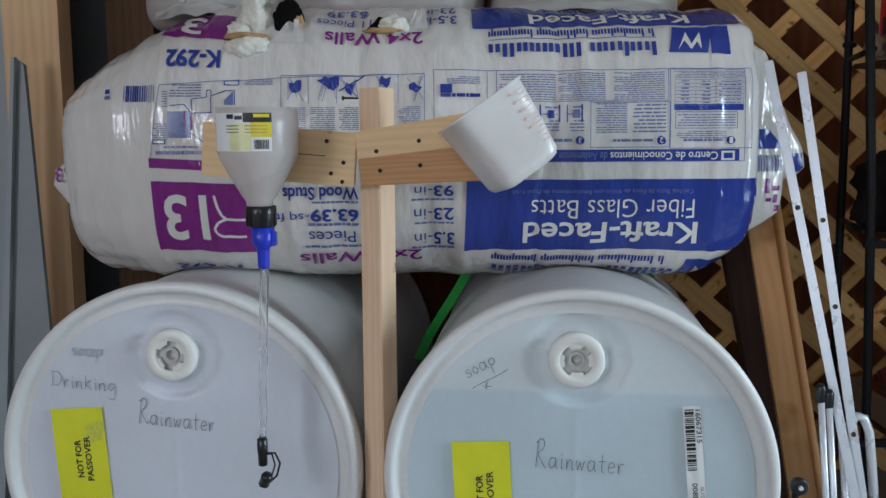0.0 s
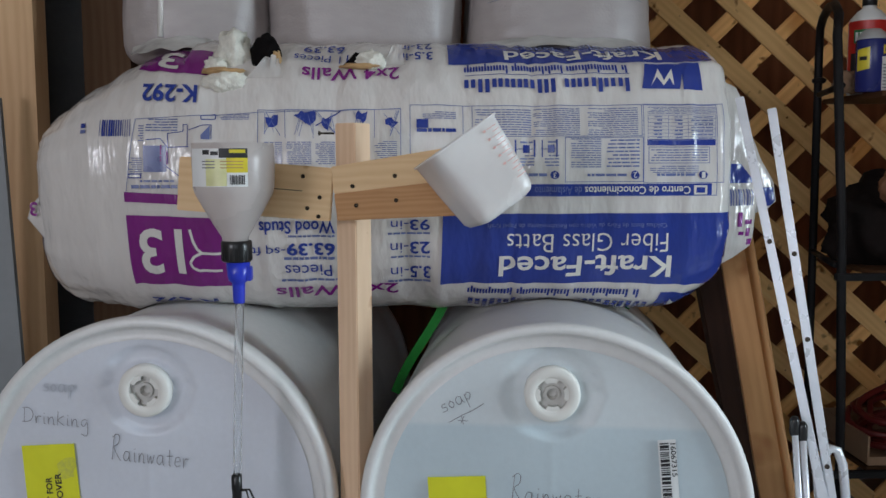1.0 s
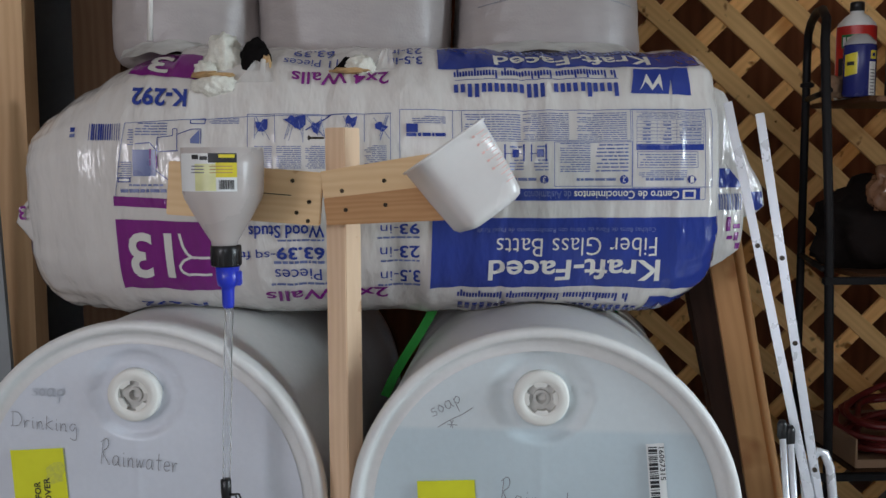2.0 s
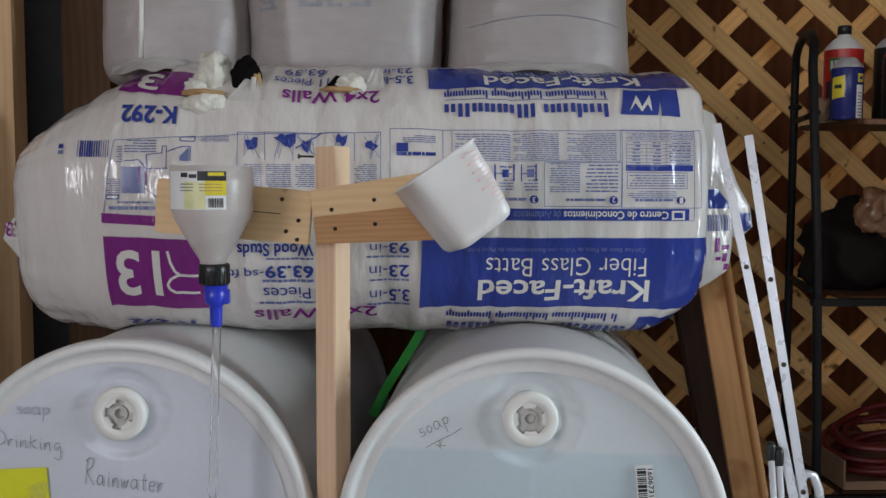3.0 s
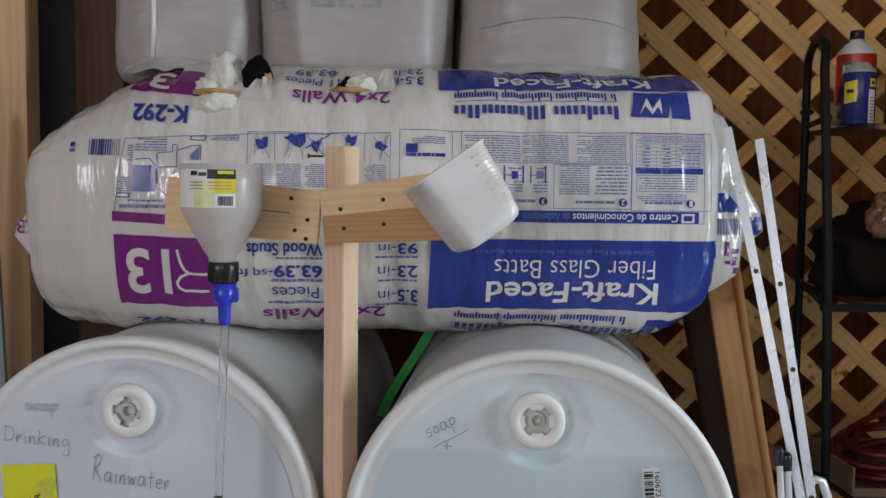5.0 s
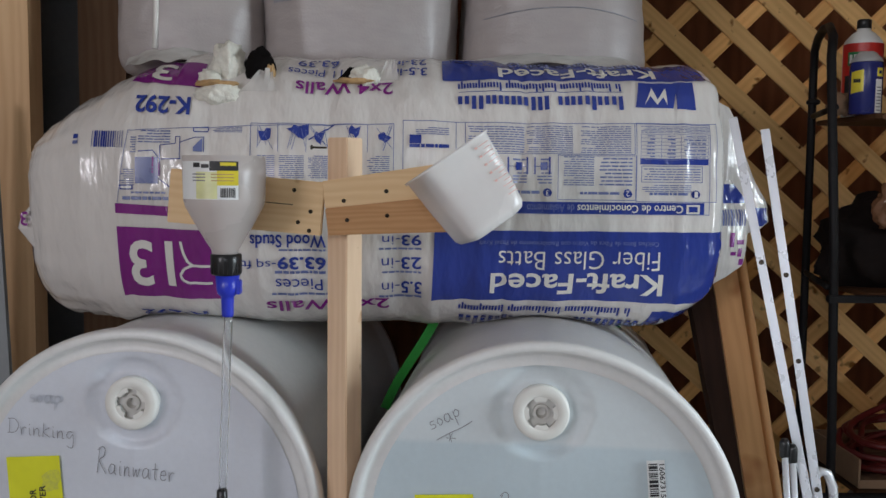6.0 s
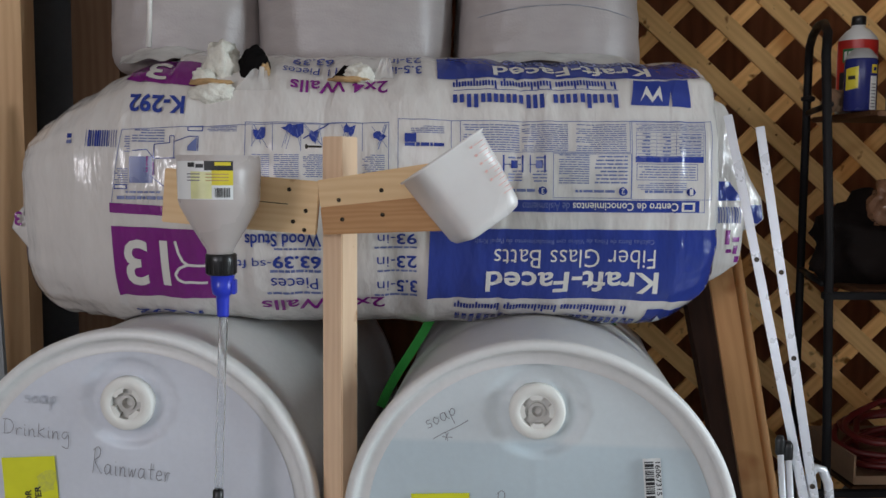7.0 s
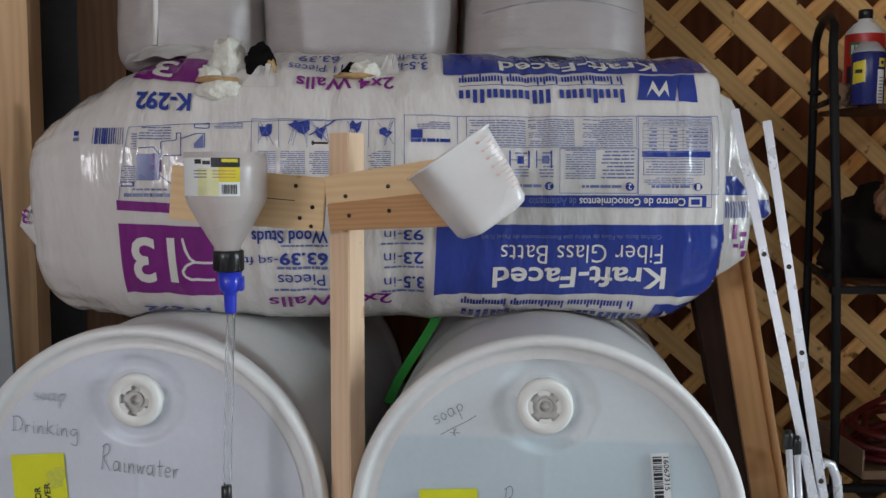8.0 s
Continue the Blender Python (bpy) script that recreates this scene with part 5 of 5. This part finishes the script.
def tear(name, label, x, z, w, h, d, material, seed, rough=0.5, parent=None, lift=0.0):
    """A torn tuft or rag pushed out of the wrapping."""
    p = bale_on(x, z, lift)
    bm = bmesh.new()
    bmesh.ops.create_icosphere(bm, subdivisions=4, radius=1.0)
    for v in bm.verts:
        q = v.co.normalized()
        k = 1 + rough * noise.noise(q * 1.6 + Vector((seed, 0, 0))) + rough * 0.7 * noise.noise(q * 4 + Vector((0, seed, 0))) + rough * 0.35 * noise.noise(q * 11)
        v.co = Vector((q.x * w, q.y * d, q.z * h)) * k
    return part(name, bm, material, parent or bale, label, pose(*p), True)


def rag(x0, x1, z0, z1, seed, material, label, lift=0.012):
    """A ragged flap of torn film standing off the bale."""
    bm = bmesh.new()
    rows = []
    for j in range(11):
        row = []
        for i in range(25):
            u, w = i / 24, j / 10
            jag = 0.006 * noise.noise((u * 9, seed, 4)) * w
            p = bale_on(x0 + (x1 - x0) * (u * (1 - 0.6 * w) + 0.45 * w), min(1.02, z0 + (z1 - z0) * w * (0.88 + 0.2 * abs(noise.noise((u * 5, seed, 9))))), 0.003)
            up = lift * w * w * (0.8 + 0.5 * noise.noise((u * 4, w * 2, seed)))
            row.append(bm.verts.new(p + Vector((jag, -up, up * 0.9))))
        rows.append(row)
    for a, b in zip(rows, rows[1:]):
        for i in range(24):
            bm.faces.new((a[i], a[i + 1], b[i + 1], b[i]))
    return part("torn_flap", bm, material, bale, label, smooth=True)


tear("wool_tuft", "white glass wool bulging from a tear", -0.311, 0.998, 0.030, 0.046, 0.03, M_FLUFF, 2.2, 0.28)
tear("wool_tuft", "white glass wool bulging from a tear", -0.336, 0.977, 0.018, 0.014, 0.02, M_FLUFF, 7.7, 0.28)
tear("wool_tuft", "white glass wool bulging from a tear", -0.318, 0.952, 0.034, 0.020, 0.020, M_FLUFF, 4.1, 0.28)
tear("wool_tuft", "white glass wool bulging from a tear", -0.080, 0.985, 0.026, 0.020, 0.02, M_FLUFF, 5.6, 0.28)
tear("dark_facing", "black torn facing inside the tear", -0.255, 0.990, 0.026, 0.040, 0.02, M_CHAR, 3.3, 0.16)
tear("kraft_strip", "brown kraft paper edge", -0.322, 0.965, 0.036, 0.006, 0.020, M_KRAFT, 1.1, 0.3, lift=0.006)
tear("kraft_strip", "brown kraft paper edge", -0.098, 0.972, 0.030, 0.005, 0.012, M_KRAFT, 1.9, 0.3, lift=0.006)
tear("kraft_strip", "brown kraft paper edge", -0.236, 0.987, 0.008, 0.012, 0.012, M_KRAFT, 6.9, 0.3, lift=0.004)
rag(-0.282, -0.222, 0.954, 0.985, 5.0, M_FILM, "torn white film flap", 0.010)
rag(-0.062, -0.022, 0.978, 1.004, 9.0, M_FILM, "torn white film flap", 0.016)
# This black flap stands in for the shade along the torn film edge.
rag(-0.130, -0.080, 0.975, 0.996, 12.0, M_CHAR, "shade at a torn film edge, built as a dark flap", 0.006)


# ---- sacks standing on the bale ----
def sack(cx, w, y0, d, seed, label, seam=False, skirt=0.98):
    t = thing("plastic_sack", label, "sack", pose(cx, y0 + d / 2, 0.995), "sacks on the bale")
    bm = bmesh.new()
    rings, seg, n = [], 96, 46
    for j in range(n + 1):
        v = j / n
        z = 1.005 + 0.66 * v
        k = 1.0 if 0.05 < v < 0.93 else (0.90 + 0.10 * math.sin(math.pi / 2 * min(1, v / 0.05)) if v <= 0.05 else max(0.25, math.cos((v - 0.93) / 0.07 * 1.2)))
        k *= 1 + 0.025 * math.sin(v * 7 + seed)
        ring = []
        for i in range(seg):
            a = 2 * math.pi * i / seg
            c, s = math.cos(a), math.sin(a)
            q = (abs(c) ** 2.7 + abs(s) ** 2.7) ** (-1 / 2.7)
            dsp = 0.006 * noise.noise((c * 3 + seed, s * 3, z * 6)) + 0.003 * noise.noise((c * 9, s * 9 + seed, z * 30))
            r = k * q
            ring.append(bm.verts.new((cx + c * (r * w / 2 + dsp), y0 + d / 2 + s * (r * d / 2 + dsp), z)))
        rings.append(ring)
    for a, b in zip(rings, rings[1:]):
        for i in range(seg):
            bm.faces.new((a[i], a[(i + 1) % seg], b[(i + 1) % seg], b[i]))
    bm.faces.new(list(reversed(rings[0])))
    bm.faces.new(rings[-1])
    body = part("sack_body", bm, M_SACK, t, smooth=True)
    if skirt:
        # crumpled film skirt at the foot
        bm = bmesh.new()
        rows = []
        for j in range(5):
            row = []
            for i in range(41):
                u = -0.5 + i / 40
                wob = 0.004 * noise.noise((u * 8, seed, j * 0.8))
                yy = y0 + 0.004 - 0.006 * j - 0.010 * math.cos(u * math.pi) + 0.16 * abs(u) ** 3.5 + wob
                row.append(bm.verts.new((cx + u * w * skirt, yy, 1.040 - 0.0055 * j + wob * 2.2 - 0.11 * abs(u + 0.04) ** 2.4)))
            rows.append(row)
        for a, b in zip(rows, rows[1:]):
            for i in range(40):
                bm.faces.new((a[i], a[i + 1], b[i + 1], b[i]))
        part("film_skirt", bm, M_SKIRT, t, "crumpled clear film skirt", smooth=True)
    if seam:
        part("seam", tube([(cx - 0.045 + 0.004 * math.sin(k), y0 - 0.001, 1.04 + 0.06 * k) for k in range(10)], 0.005, 8), M_PALE, t, "white welded seam", smooth=True)
    return t


SACKS = [sack(-0.411, 0.274, 1.655, 0.30, 1.3, "grey-white plastic sack with a welded seam, standing on the bale", True, 0.72),
         sack(-0.100, 0.366, 1.640, 0.33, 5.1, "wide grey-white plastic sack with faded blue print", skirt=0),
         sack(0.265, 0.348, 1.645, 0.32, 8.7, "grey-white plastic sack with crumpled film at its foot")]


def sack_front(cx, w, y0, d, seed, x, z):
    """The y of a sack's front film at x, z."""
    v = (z - 1.005) / 0.66
    k = 1 + 0.025 * math.sin(v * 7 + seed)
    c = min(0.98, abs(x - cx) / (w / 2 * k))
    s = (1 - c ** 2.7) ** (1 / 2.7)
    a = math.atan2(-s, math.copysign(c, x - cx))
    ca, sa = math.cos(a), math.sin(a)
    dsp = 0.006 * noise.noise((ca * 3 + seed, sa * 3, z * 6)) + 0.003 * noise.noise((ca * 9, sa * 9 + seed, z * 30))
    return y0 + d / 2 - s * k * d / 2 + sa * dsp


def faded_print(x0, x1, z0, z1):
    bm = bmesh.new()
    grid = [[bm.verts.new((x, sack_front(-0.100, 0.366, 1.640, 0.33, 5.1, x, z) - 0.0012, z)) for z in (z0 + (z1 - z0) * j / 5 for j in range(6))]
            for x in (x0 + (x1 - x0) * i / 8 for i in range(9))]
    for p, q in zip(grid, grid[1:]):
        for j in range(5):
            bm.faces.new((p[j], q[j], q[j + 1], p[j + 1]))
    part("faded_print", bm, M_FADEBLUE, SACKS[1], "faded blue print", smooth=True)


for _x0, _x1, _z0, _z1 in ((-0.252, -0.215, 1.128, 1.133), (-0.243, -0.222, 1.139, 1.145), (-0.228, -0.220, 1.133, 1.139), (-0.25, -0.24, 1.145, 1.152),
                           (-0.176, -0.160, 1.131, 1.158), (-0.160, -0.146, 1.131, 1.138), (-0.146, -0.134, 1.131, 1.158), (-0.126, -0.116, 1.131, 1.158), (-0.116, -0.100, 1.131, 1.137),
                           (-0.086, -0.050, 1.131, 1.138), (-0.080, -0.058, 1.144, 1.150), (-0.060, -0.050, 1.138, 1.144)):
    faded_print(_x0, _x1, _z0, _z1)
part("stitched_seam", tube([(0.115 + 0.30 * k / 40, sack_front(0.265, 0.348, 1.645, 0.32, 8.7, 0.115 + 0.30 * k / 40, 1.10) - 0.0002 + 0.0012 * math.sin(k * 1.9),
                             1.095 + 0.028 * math.sin(0.25 + 2.5 * k / 40)) for k in range(41)], 0.0011, 6), M_FADEBLUE, SACKS[2], "faint stitched seam", smooth=True)


# ---- planks, poles and chairs at the lattice ----
def leaning(name, label, cat, pname, p0, p1, w, d, material, face=(0, -1, 0), round_=False):
    m, ln = lean(p0, p1, face)
    t = thing(name, label, cat, m)
    bm = revolve([(w / 2 * 0.9, 0), (w / 2, 0.003), (w / 2, ln - 0.003), (w / 2 * 0.9, ln)], 16) if round_ else box(w, d, ln, (0, 0, ln / 2), 0.002)
    part(pname, bm, material, t, m=m, smooth=round_)
    return t, m, ln


leaning("leaning_plank", "brown sawn plank leaning between drum and lattice", "plank", "board", (0.617, 1.401, 0.010), (0.5555, 1.7075, 0.84), 0.043, 0.036, M_PLANK, (-0.25, -1, 0))
leaning("leaning_plank", "dark brown plank leaning beside the drum", "plank", "board", (0.664, 1.63, 0.006), (0.549, 1.825, 0.78), 0.062, 0.030, M_DARKWOOD)
leaning("wooden_rod", "round brown wooden rod leaning beside a plank", "rod", "rod", (0.647, 1.406, 0.004), (0.602, 1.697, 0.76), 0.021, 0.021, M_PLANK, round_=True)


def pole(p0, p1, label, holes):
    m, ln = lean(p0, p1, (-0.35, -1, 0))
    t = thing("aluminium_pole", label, "pole", m, "aluminium poles")
    bm = bmesh.new()
    prof = [(-0.0072, -0.008), (0.0072, -0.008), (0.0072, 0.008), (-0.0072, 0.008)]
    loops = []
    for z, k in ((0, 1), (ln, 1), (ln, 0.82), (ln - 0.03, 0.82)):
        loops.append([bm.verts.new((a * k, b * k, z)) for a, b in prof])
    for a, b in zip(loops, loops[1:]):
        for i in range(4):
            bm.faces.new((a[i], a[(i + 1) % 4], b[(i + 1) % 4], b[i]))
    bm.faces.new(list(reversed(loops[0])))
    bm.faces.new(loops[-1])
    bmesh.ops.bevel(bm, geom=[e for e in bm.edges if abs(e.verts[0].co.z - e.verts[1].co.z) > 0.3], offset=0.0025, segments=2, affect="EDGES")
    part("tube", bm, M_ALU, t, m=m)
    for h in holes:
        part("rivet", revolve([(0.0042, -0.001), (0.0042, 0.0008), (0.002, 0.0012)], 12), M_SCREW, t, m=m @ pose(0, -0.0082, h, 90, 0, 0))


pole((0.690, 1.349, 0.006), (0.5930, 1.531, 0.905), "square white aluminium pole leaning beside the rack", (0.33, 0.535, 0.676))
pole((0.683, 1.327, 0.006), (0.5465, 1.5555, 0.925), "square white aluminium pole leaning against the bale end", (0.706, ))


def folded_chair():
    t = thing("folding_chair", "folded chair of thin aluminium tubes with black joints", "folding chair", pose(0.65, 1.42, 0))
    for x, y, h in ((0.594, 1.40, 0.400), (0.607, 1.40, 0.391), (0.640, 1.425, 0.33)):
        leg = part("tube", tube([(x + 0.030, y - 0.02, 0.0), (x, y, h)], 0.0052, 12), M_ALU, t, smooth=True)
        part("joint", revolve([(0.0055, -0.022), (0.0078, -0.018), (0.0078, 0.004), (0.005, 0.010)], 16), M_BLACK, leg, "black plastic joint", pose(x, y, h + 0.004, 5, -4, 0), True)
    part("back_tube", tube([(0.722, 1.43, 0.0), (0.704, 1.43, 0.20), (0.696, 1.43, 0.27), (0.689, 1.43, 0.325), (0.679, 1.43, 0.348), (0.668, 1.43, 0.352), (0.658, 1.43, 0.340), (0.656, 1.43, 0.0)], 0.0075, 12), M_ALU, t, "bent bright tube", smooth=True)


folded_chair()


def knob():
    t = thing("knobbed_rod", "thin black rod with a round black knob beside the drum", "rod", pose(0.560, 1.33, 0.25))
    part("grip", revolve([(0.004, 0.0), (0.011, 0.001), (0.0135, 0.005), (0.0135, 0.013), (0.011, 0.016), (0.004, 0.015)], 20), M_BLACK, t, m=pose(0.5335, 1.330, 0.278, 90, 0, 0), smooth=True)
    part("bolt", revolve([(0.0035, 0.0), (0.0035, 0.020)], 12), M_ALU, t, m=pose(0.5335, 1.331, 0.278, 90, 0, 0))
    part("rod", tube([(0.534, 1.334, 0.0), (0.534, 1.334, 0.278)], 0.005, 10), M_IRON, t, smooth=True)


knob()


# ---- iron rack with shelves ----
def rack():
    t = thing("iron_rack", "black wrought-iron rack with wooden shelves and arched sides", "rack", pose(1.1, 1.8, 0))
    for dx in (0.0, 0.62):
        pts = [(0.800 + dx, 1.66, 0.0), (0.793 + dx, 1.66, 0.35), (0.781 + dx, 1.66, 0.7), (0.762 + dx, 1.665, 1.045), (0.775 + dx, 1.69, 1.088), (0.79 + dx, 1.74, 1.113), (0.806 + dx, 1.80, 1.118),
               (0.822 + dx, 1.86, 1.107), (0.834 + dx, 1.90, 1.09), (0.840 + dx, 1.915, 1.04), (0.842 + dx, 1.915, 0.5), (0.842 + dx, 1.915, 0.0)]
        part("side_hoop", tube(pts, 0.0085, 12), M_IRON, t, smooth=True)
        for z in (0.955, 0.625, 0.25):
            part("crossbar", tube([(0.772 + dx, 1.66, z), (0.842 + dx, 1.915, z)], 0.006, 10), M_IRON, t, smooth=True)
        part("collar", revolve([(0.009, -0.006), (0.014, -0.003), (0.014, 0.003), (0.009, 0.006)], 14), M_IRON, t, m=pose(0.842 + dx, 1.915, 0.985), smooth=True)
    for z, top in ((0.945, M_SHELF), (0.612, M_SHELF), (0.235, M_SHELF)):
        part("rail", box(0.64, 0.014, 0.014, (1.09, 1.655, z - 0.009), 0.002) if z < 0.9 else box(0.55, 0.012, 0.009, (1.135, 1.657, z - 0.006), 0.002), M_IRON if z < 0.9 else M_STUD_DARK, t)
        part("shelf", box(0.56, 0.25, 0.010, (1.130, 1.79, z - 0.004), 0.002), top, t, "brown wooden shelf")


rack()


def spray_can(x, y, z, r, h, body, label, shoulder, capm, cap=True, panel=None):
    t = thing("spray_can", label, "can", pose(x, y, z))
    part("can_body", revolve([(r * 0.92, 0), (r, 0.003), (r, h), (r * 0.97, h + 0.003)], 32), body, t, m=pose(x, y, z), smooth=True)
    part("shoulder", revolve([(r * 0.98, 0), (r * 0.9, 0.006), (r * 0.62, 0.016), (r * 0.45, 0.020)], 32), shoulder, t, m=pose(x, y, z + h + 0.003), smooth=True)
    if cap:
        part("nozzle", revolve([(r * 0.42, 0), (r * 0.40, 0.012), (r * 0.2, 0.014)], 20), capm, t, m=pose(x, y, z + h + 0.022), smooth=True)
    return t


def wrap_on(parent, x, y, r, a0, a1, z0, z1, material, name="label_patch", n=8, slant=0.0):
    bm = bmesh.new()
    cols = []
    for i in range(n + 1):
        a = radians(a0 + (a1 - a0) * i / n)
        cols.append([bm.verts.new((x + r * math.sin(a), y - r * math.cos(a), z + slant * i / n)) for z in (z0, z1)])
    for p, q in zip(cols, cols[1:]):
        bm.faces.new((p[0], q[0], q[1], p[1]))
    return part(name, bm, material, parent)


_z = 0.946
c1 = spray_can(0.853, 1.715, _z, 0.0295, 0.094, M_CANBLUE, "blue spray can with a yellow shield on a shelf", M_CANGREY, M_RED, False)
wrap_on(c1, 0.853, 1.715, 0.0299, -84, -34, _z + 0.038, _z + 0.078, M_LEMON, slant=0.004)
wrap_on(c1, 0.853, 1.715, 0.0302, -72, -44, _z + 0.058, _z + 0.065, M_INK, "label_mark", 4)
wrap_on(c1, 0.853, 1.715, 0.0299, 8, 38, _z + 0.002, _z + 0.064, M_LABEL)
wrap_on(c1, 0.853, 1.715, 0.0299, 12, 40, _z + 0.069, _z + 0.085, M_LEMON)
wrap_on(c1, 0.853, 1.715, 0.0302, 19, 33, _z + 0.074, _z + 0.080, M_CANBLUE, "label_mark", 3)
for _k in range(8):
    wrap_on(c1, 0.853, 1.715, 0.0302, 13, 32, _z + 0.006 + _k * 0.006, _z + 0.008 + _k * 0.006, M_GREYINK, "label_line", 3)


def jug(x, y, z):
    t = thing("plastic_bottle", "white bottle with red label and black cap on a shelf", "bottle", pose(x, y, z))
    part("bottle_body", revolve([(0.034, 0), (0.037, 0.004), (0.037, 0.146), (0.034, 0.154), (0.022, 0.168), (0.013, 0.174), (0.0125, 0.182)], 36), M_LABEL, t, m=pose(x, y, z), smooth=True)
    part("cap", revolve([(0.0135, 0), (0.0135, 0.016), (0.012, 0.018)], 24), M_BLACK, t, m=pose(x, y, z + 0.178), smooth=True)
    wrap_on(t, x, y, 0.0375, -100, 100, z + 0.02, z + 0.147, M_RED, "label", 24)
    wrap_on(t, x, y, 0.0379, -70, -22, z + 0.104, z + 0.130, M_GREENLOGO, "label_patch")
    for k in range(3):
        wrap_on(t, x, y, 0.0382, -64 + 13 * k, -55 + 13 * k, z + 0.108, z + 0.125, M_LABEL, "label_mark", 2)
    wrap_on(t, x, y, 0.0379, -80, -30, z + 0.04, z + 0.085, M_INK, "label_patch")


jug(0.889, 1.805, _z - 0.004)
c2 = spray_can(0.985, 1.80, _z, 0.033, 0.145, M_BLACK, "black spray can with small pale lettering lines", M_CANGREY, M_BLACK)
for _k in range(6):
    wrap_on(c2, 0.985, 1.80, 0.0335, -60, -10, _z + 0.06 + _k * 0.012, _z + 0.062 + _k * 0.012, M_GREYINK, "label_line", 4)
c3 = spray_can(0.962, 1.735, _z, 0.026, 0.120, M_BLACK, "dark spray can with a red rim", M_RED, M_BLACK)


def lump(name, label, cat, c, size, material, seed, rough=0.25, parent=None):
    """A soft irregular thing: a bag or bundle."""
    bm = bmesh.new()
    bmesh.ops.create_icosphere(bm, subdivisions=4, radius=1.0)
    for v in bm.verts:
        p = v.co.normalized()
        k = 1 + rough * noise.noise(p * 1.7 + Vector((seed, 0, 0))) + rough * 0.5 * noise.noise(p * 4.5 + Vector((0, seed, 0))) + rough * 0.2 * noise.noise(p * 12)
        v.co = Vector((p.x * size[0], p.y * size[1], max(-0.8, p.z) * size[2])) * k
    ob = part(name, bm, material, m=pose(*c), smooth=True)
    if parent:
        ob.parent = parent
        return ob
    return tagged(ob, label, cat)


lump("film_packet", "crinkled brown film packet on the middle shelf", "packet", (0.912, 1.690, 0.770), (0.040, 0.03, 0.048), M_BROWNFILM, 2.0, 0.35)
lump("dark_pouch", "dark rounded pouch lying on the middle shelf", "pouch", (0.945, 1.80, 0.690), (0.128, 0.08, 0.098), M_POUCH, 6.0, 0.42)
lump("brown_wad", "crumpled brown paper wad on the top shelf", "paper wad", (0.832, 1.77, 0.968), (0.022, 0.03, 0.025), M_CARD, 9.0, 0.4)


def hose_tray():
    t = thing("cardboard_tray", "open low cardboard tray on the bottom shelf", "tray", pose(1.0, 1.76, 0.24))
    part("tray_floor", box(0.36, 0.22, 0.004, (1.03, 1.77, 0.243)), M_CARD, t)
    for y, h in ((1.66, 0.016), (1.88, 0.05)):
        part("tray_side", box(0.36, 0.004, h, (1.03, y, 0.242 + h / 2)), M_CARD, t)
    part("tray_side", box(0.004, 0.22, 0.055, (0.85, 1.77, 0.27)), M_CARD, t)
    r = random.Random(12)
    h = thing("red_hose", "coiled red hose lying in a cardboard tray", "hose", pose(0.99, 1.77, 0.26))
    pts = []
    for k in range(150):
        a = k * 0.30
        rr = 0.085 + 0.020 * math.sin(k * 0.37) + r.uniform(-0.004, 0.004)
        pts.append((0.985 + rr * 1.15 * math.cos(a), 1.77 + rr * 0.9 * math.sin(a), 0.262 + 0.085 * k / 150 + 0.022 * math.sin(a + 0.9) + 0.010 * math.sin(k * 0.21)))
    part("coil", tube(pts, 0.0065, 8), M_REDHOSE, h, smooth=True)


hose_tray()
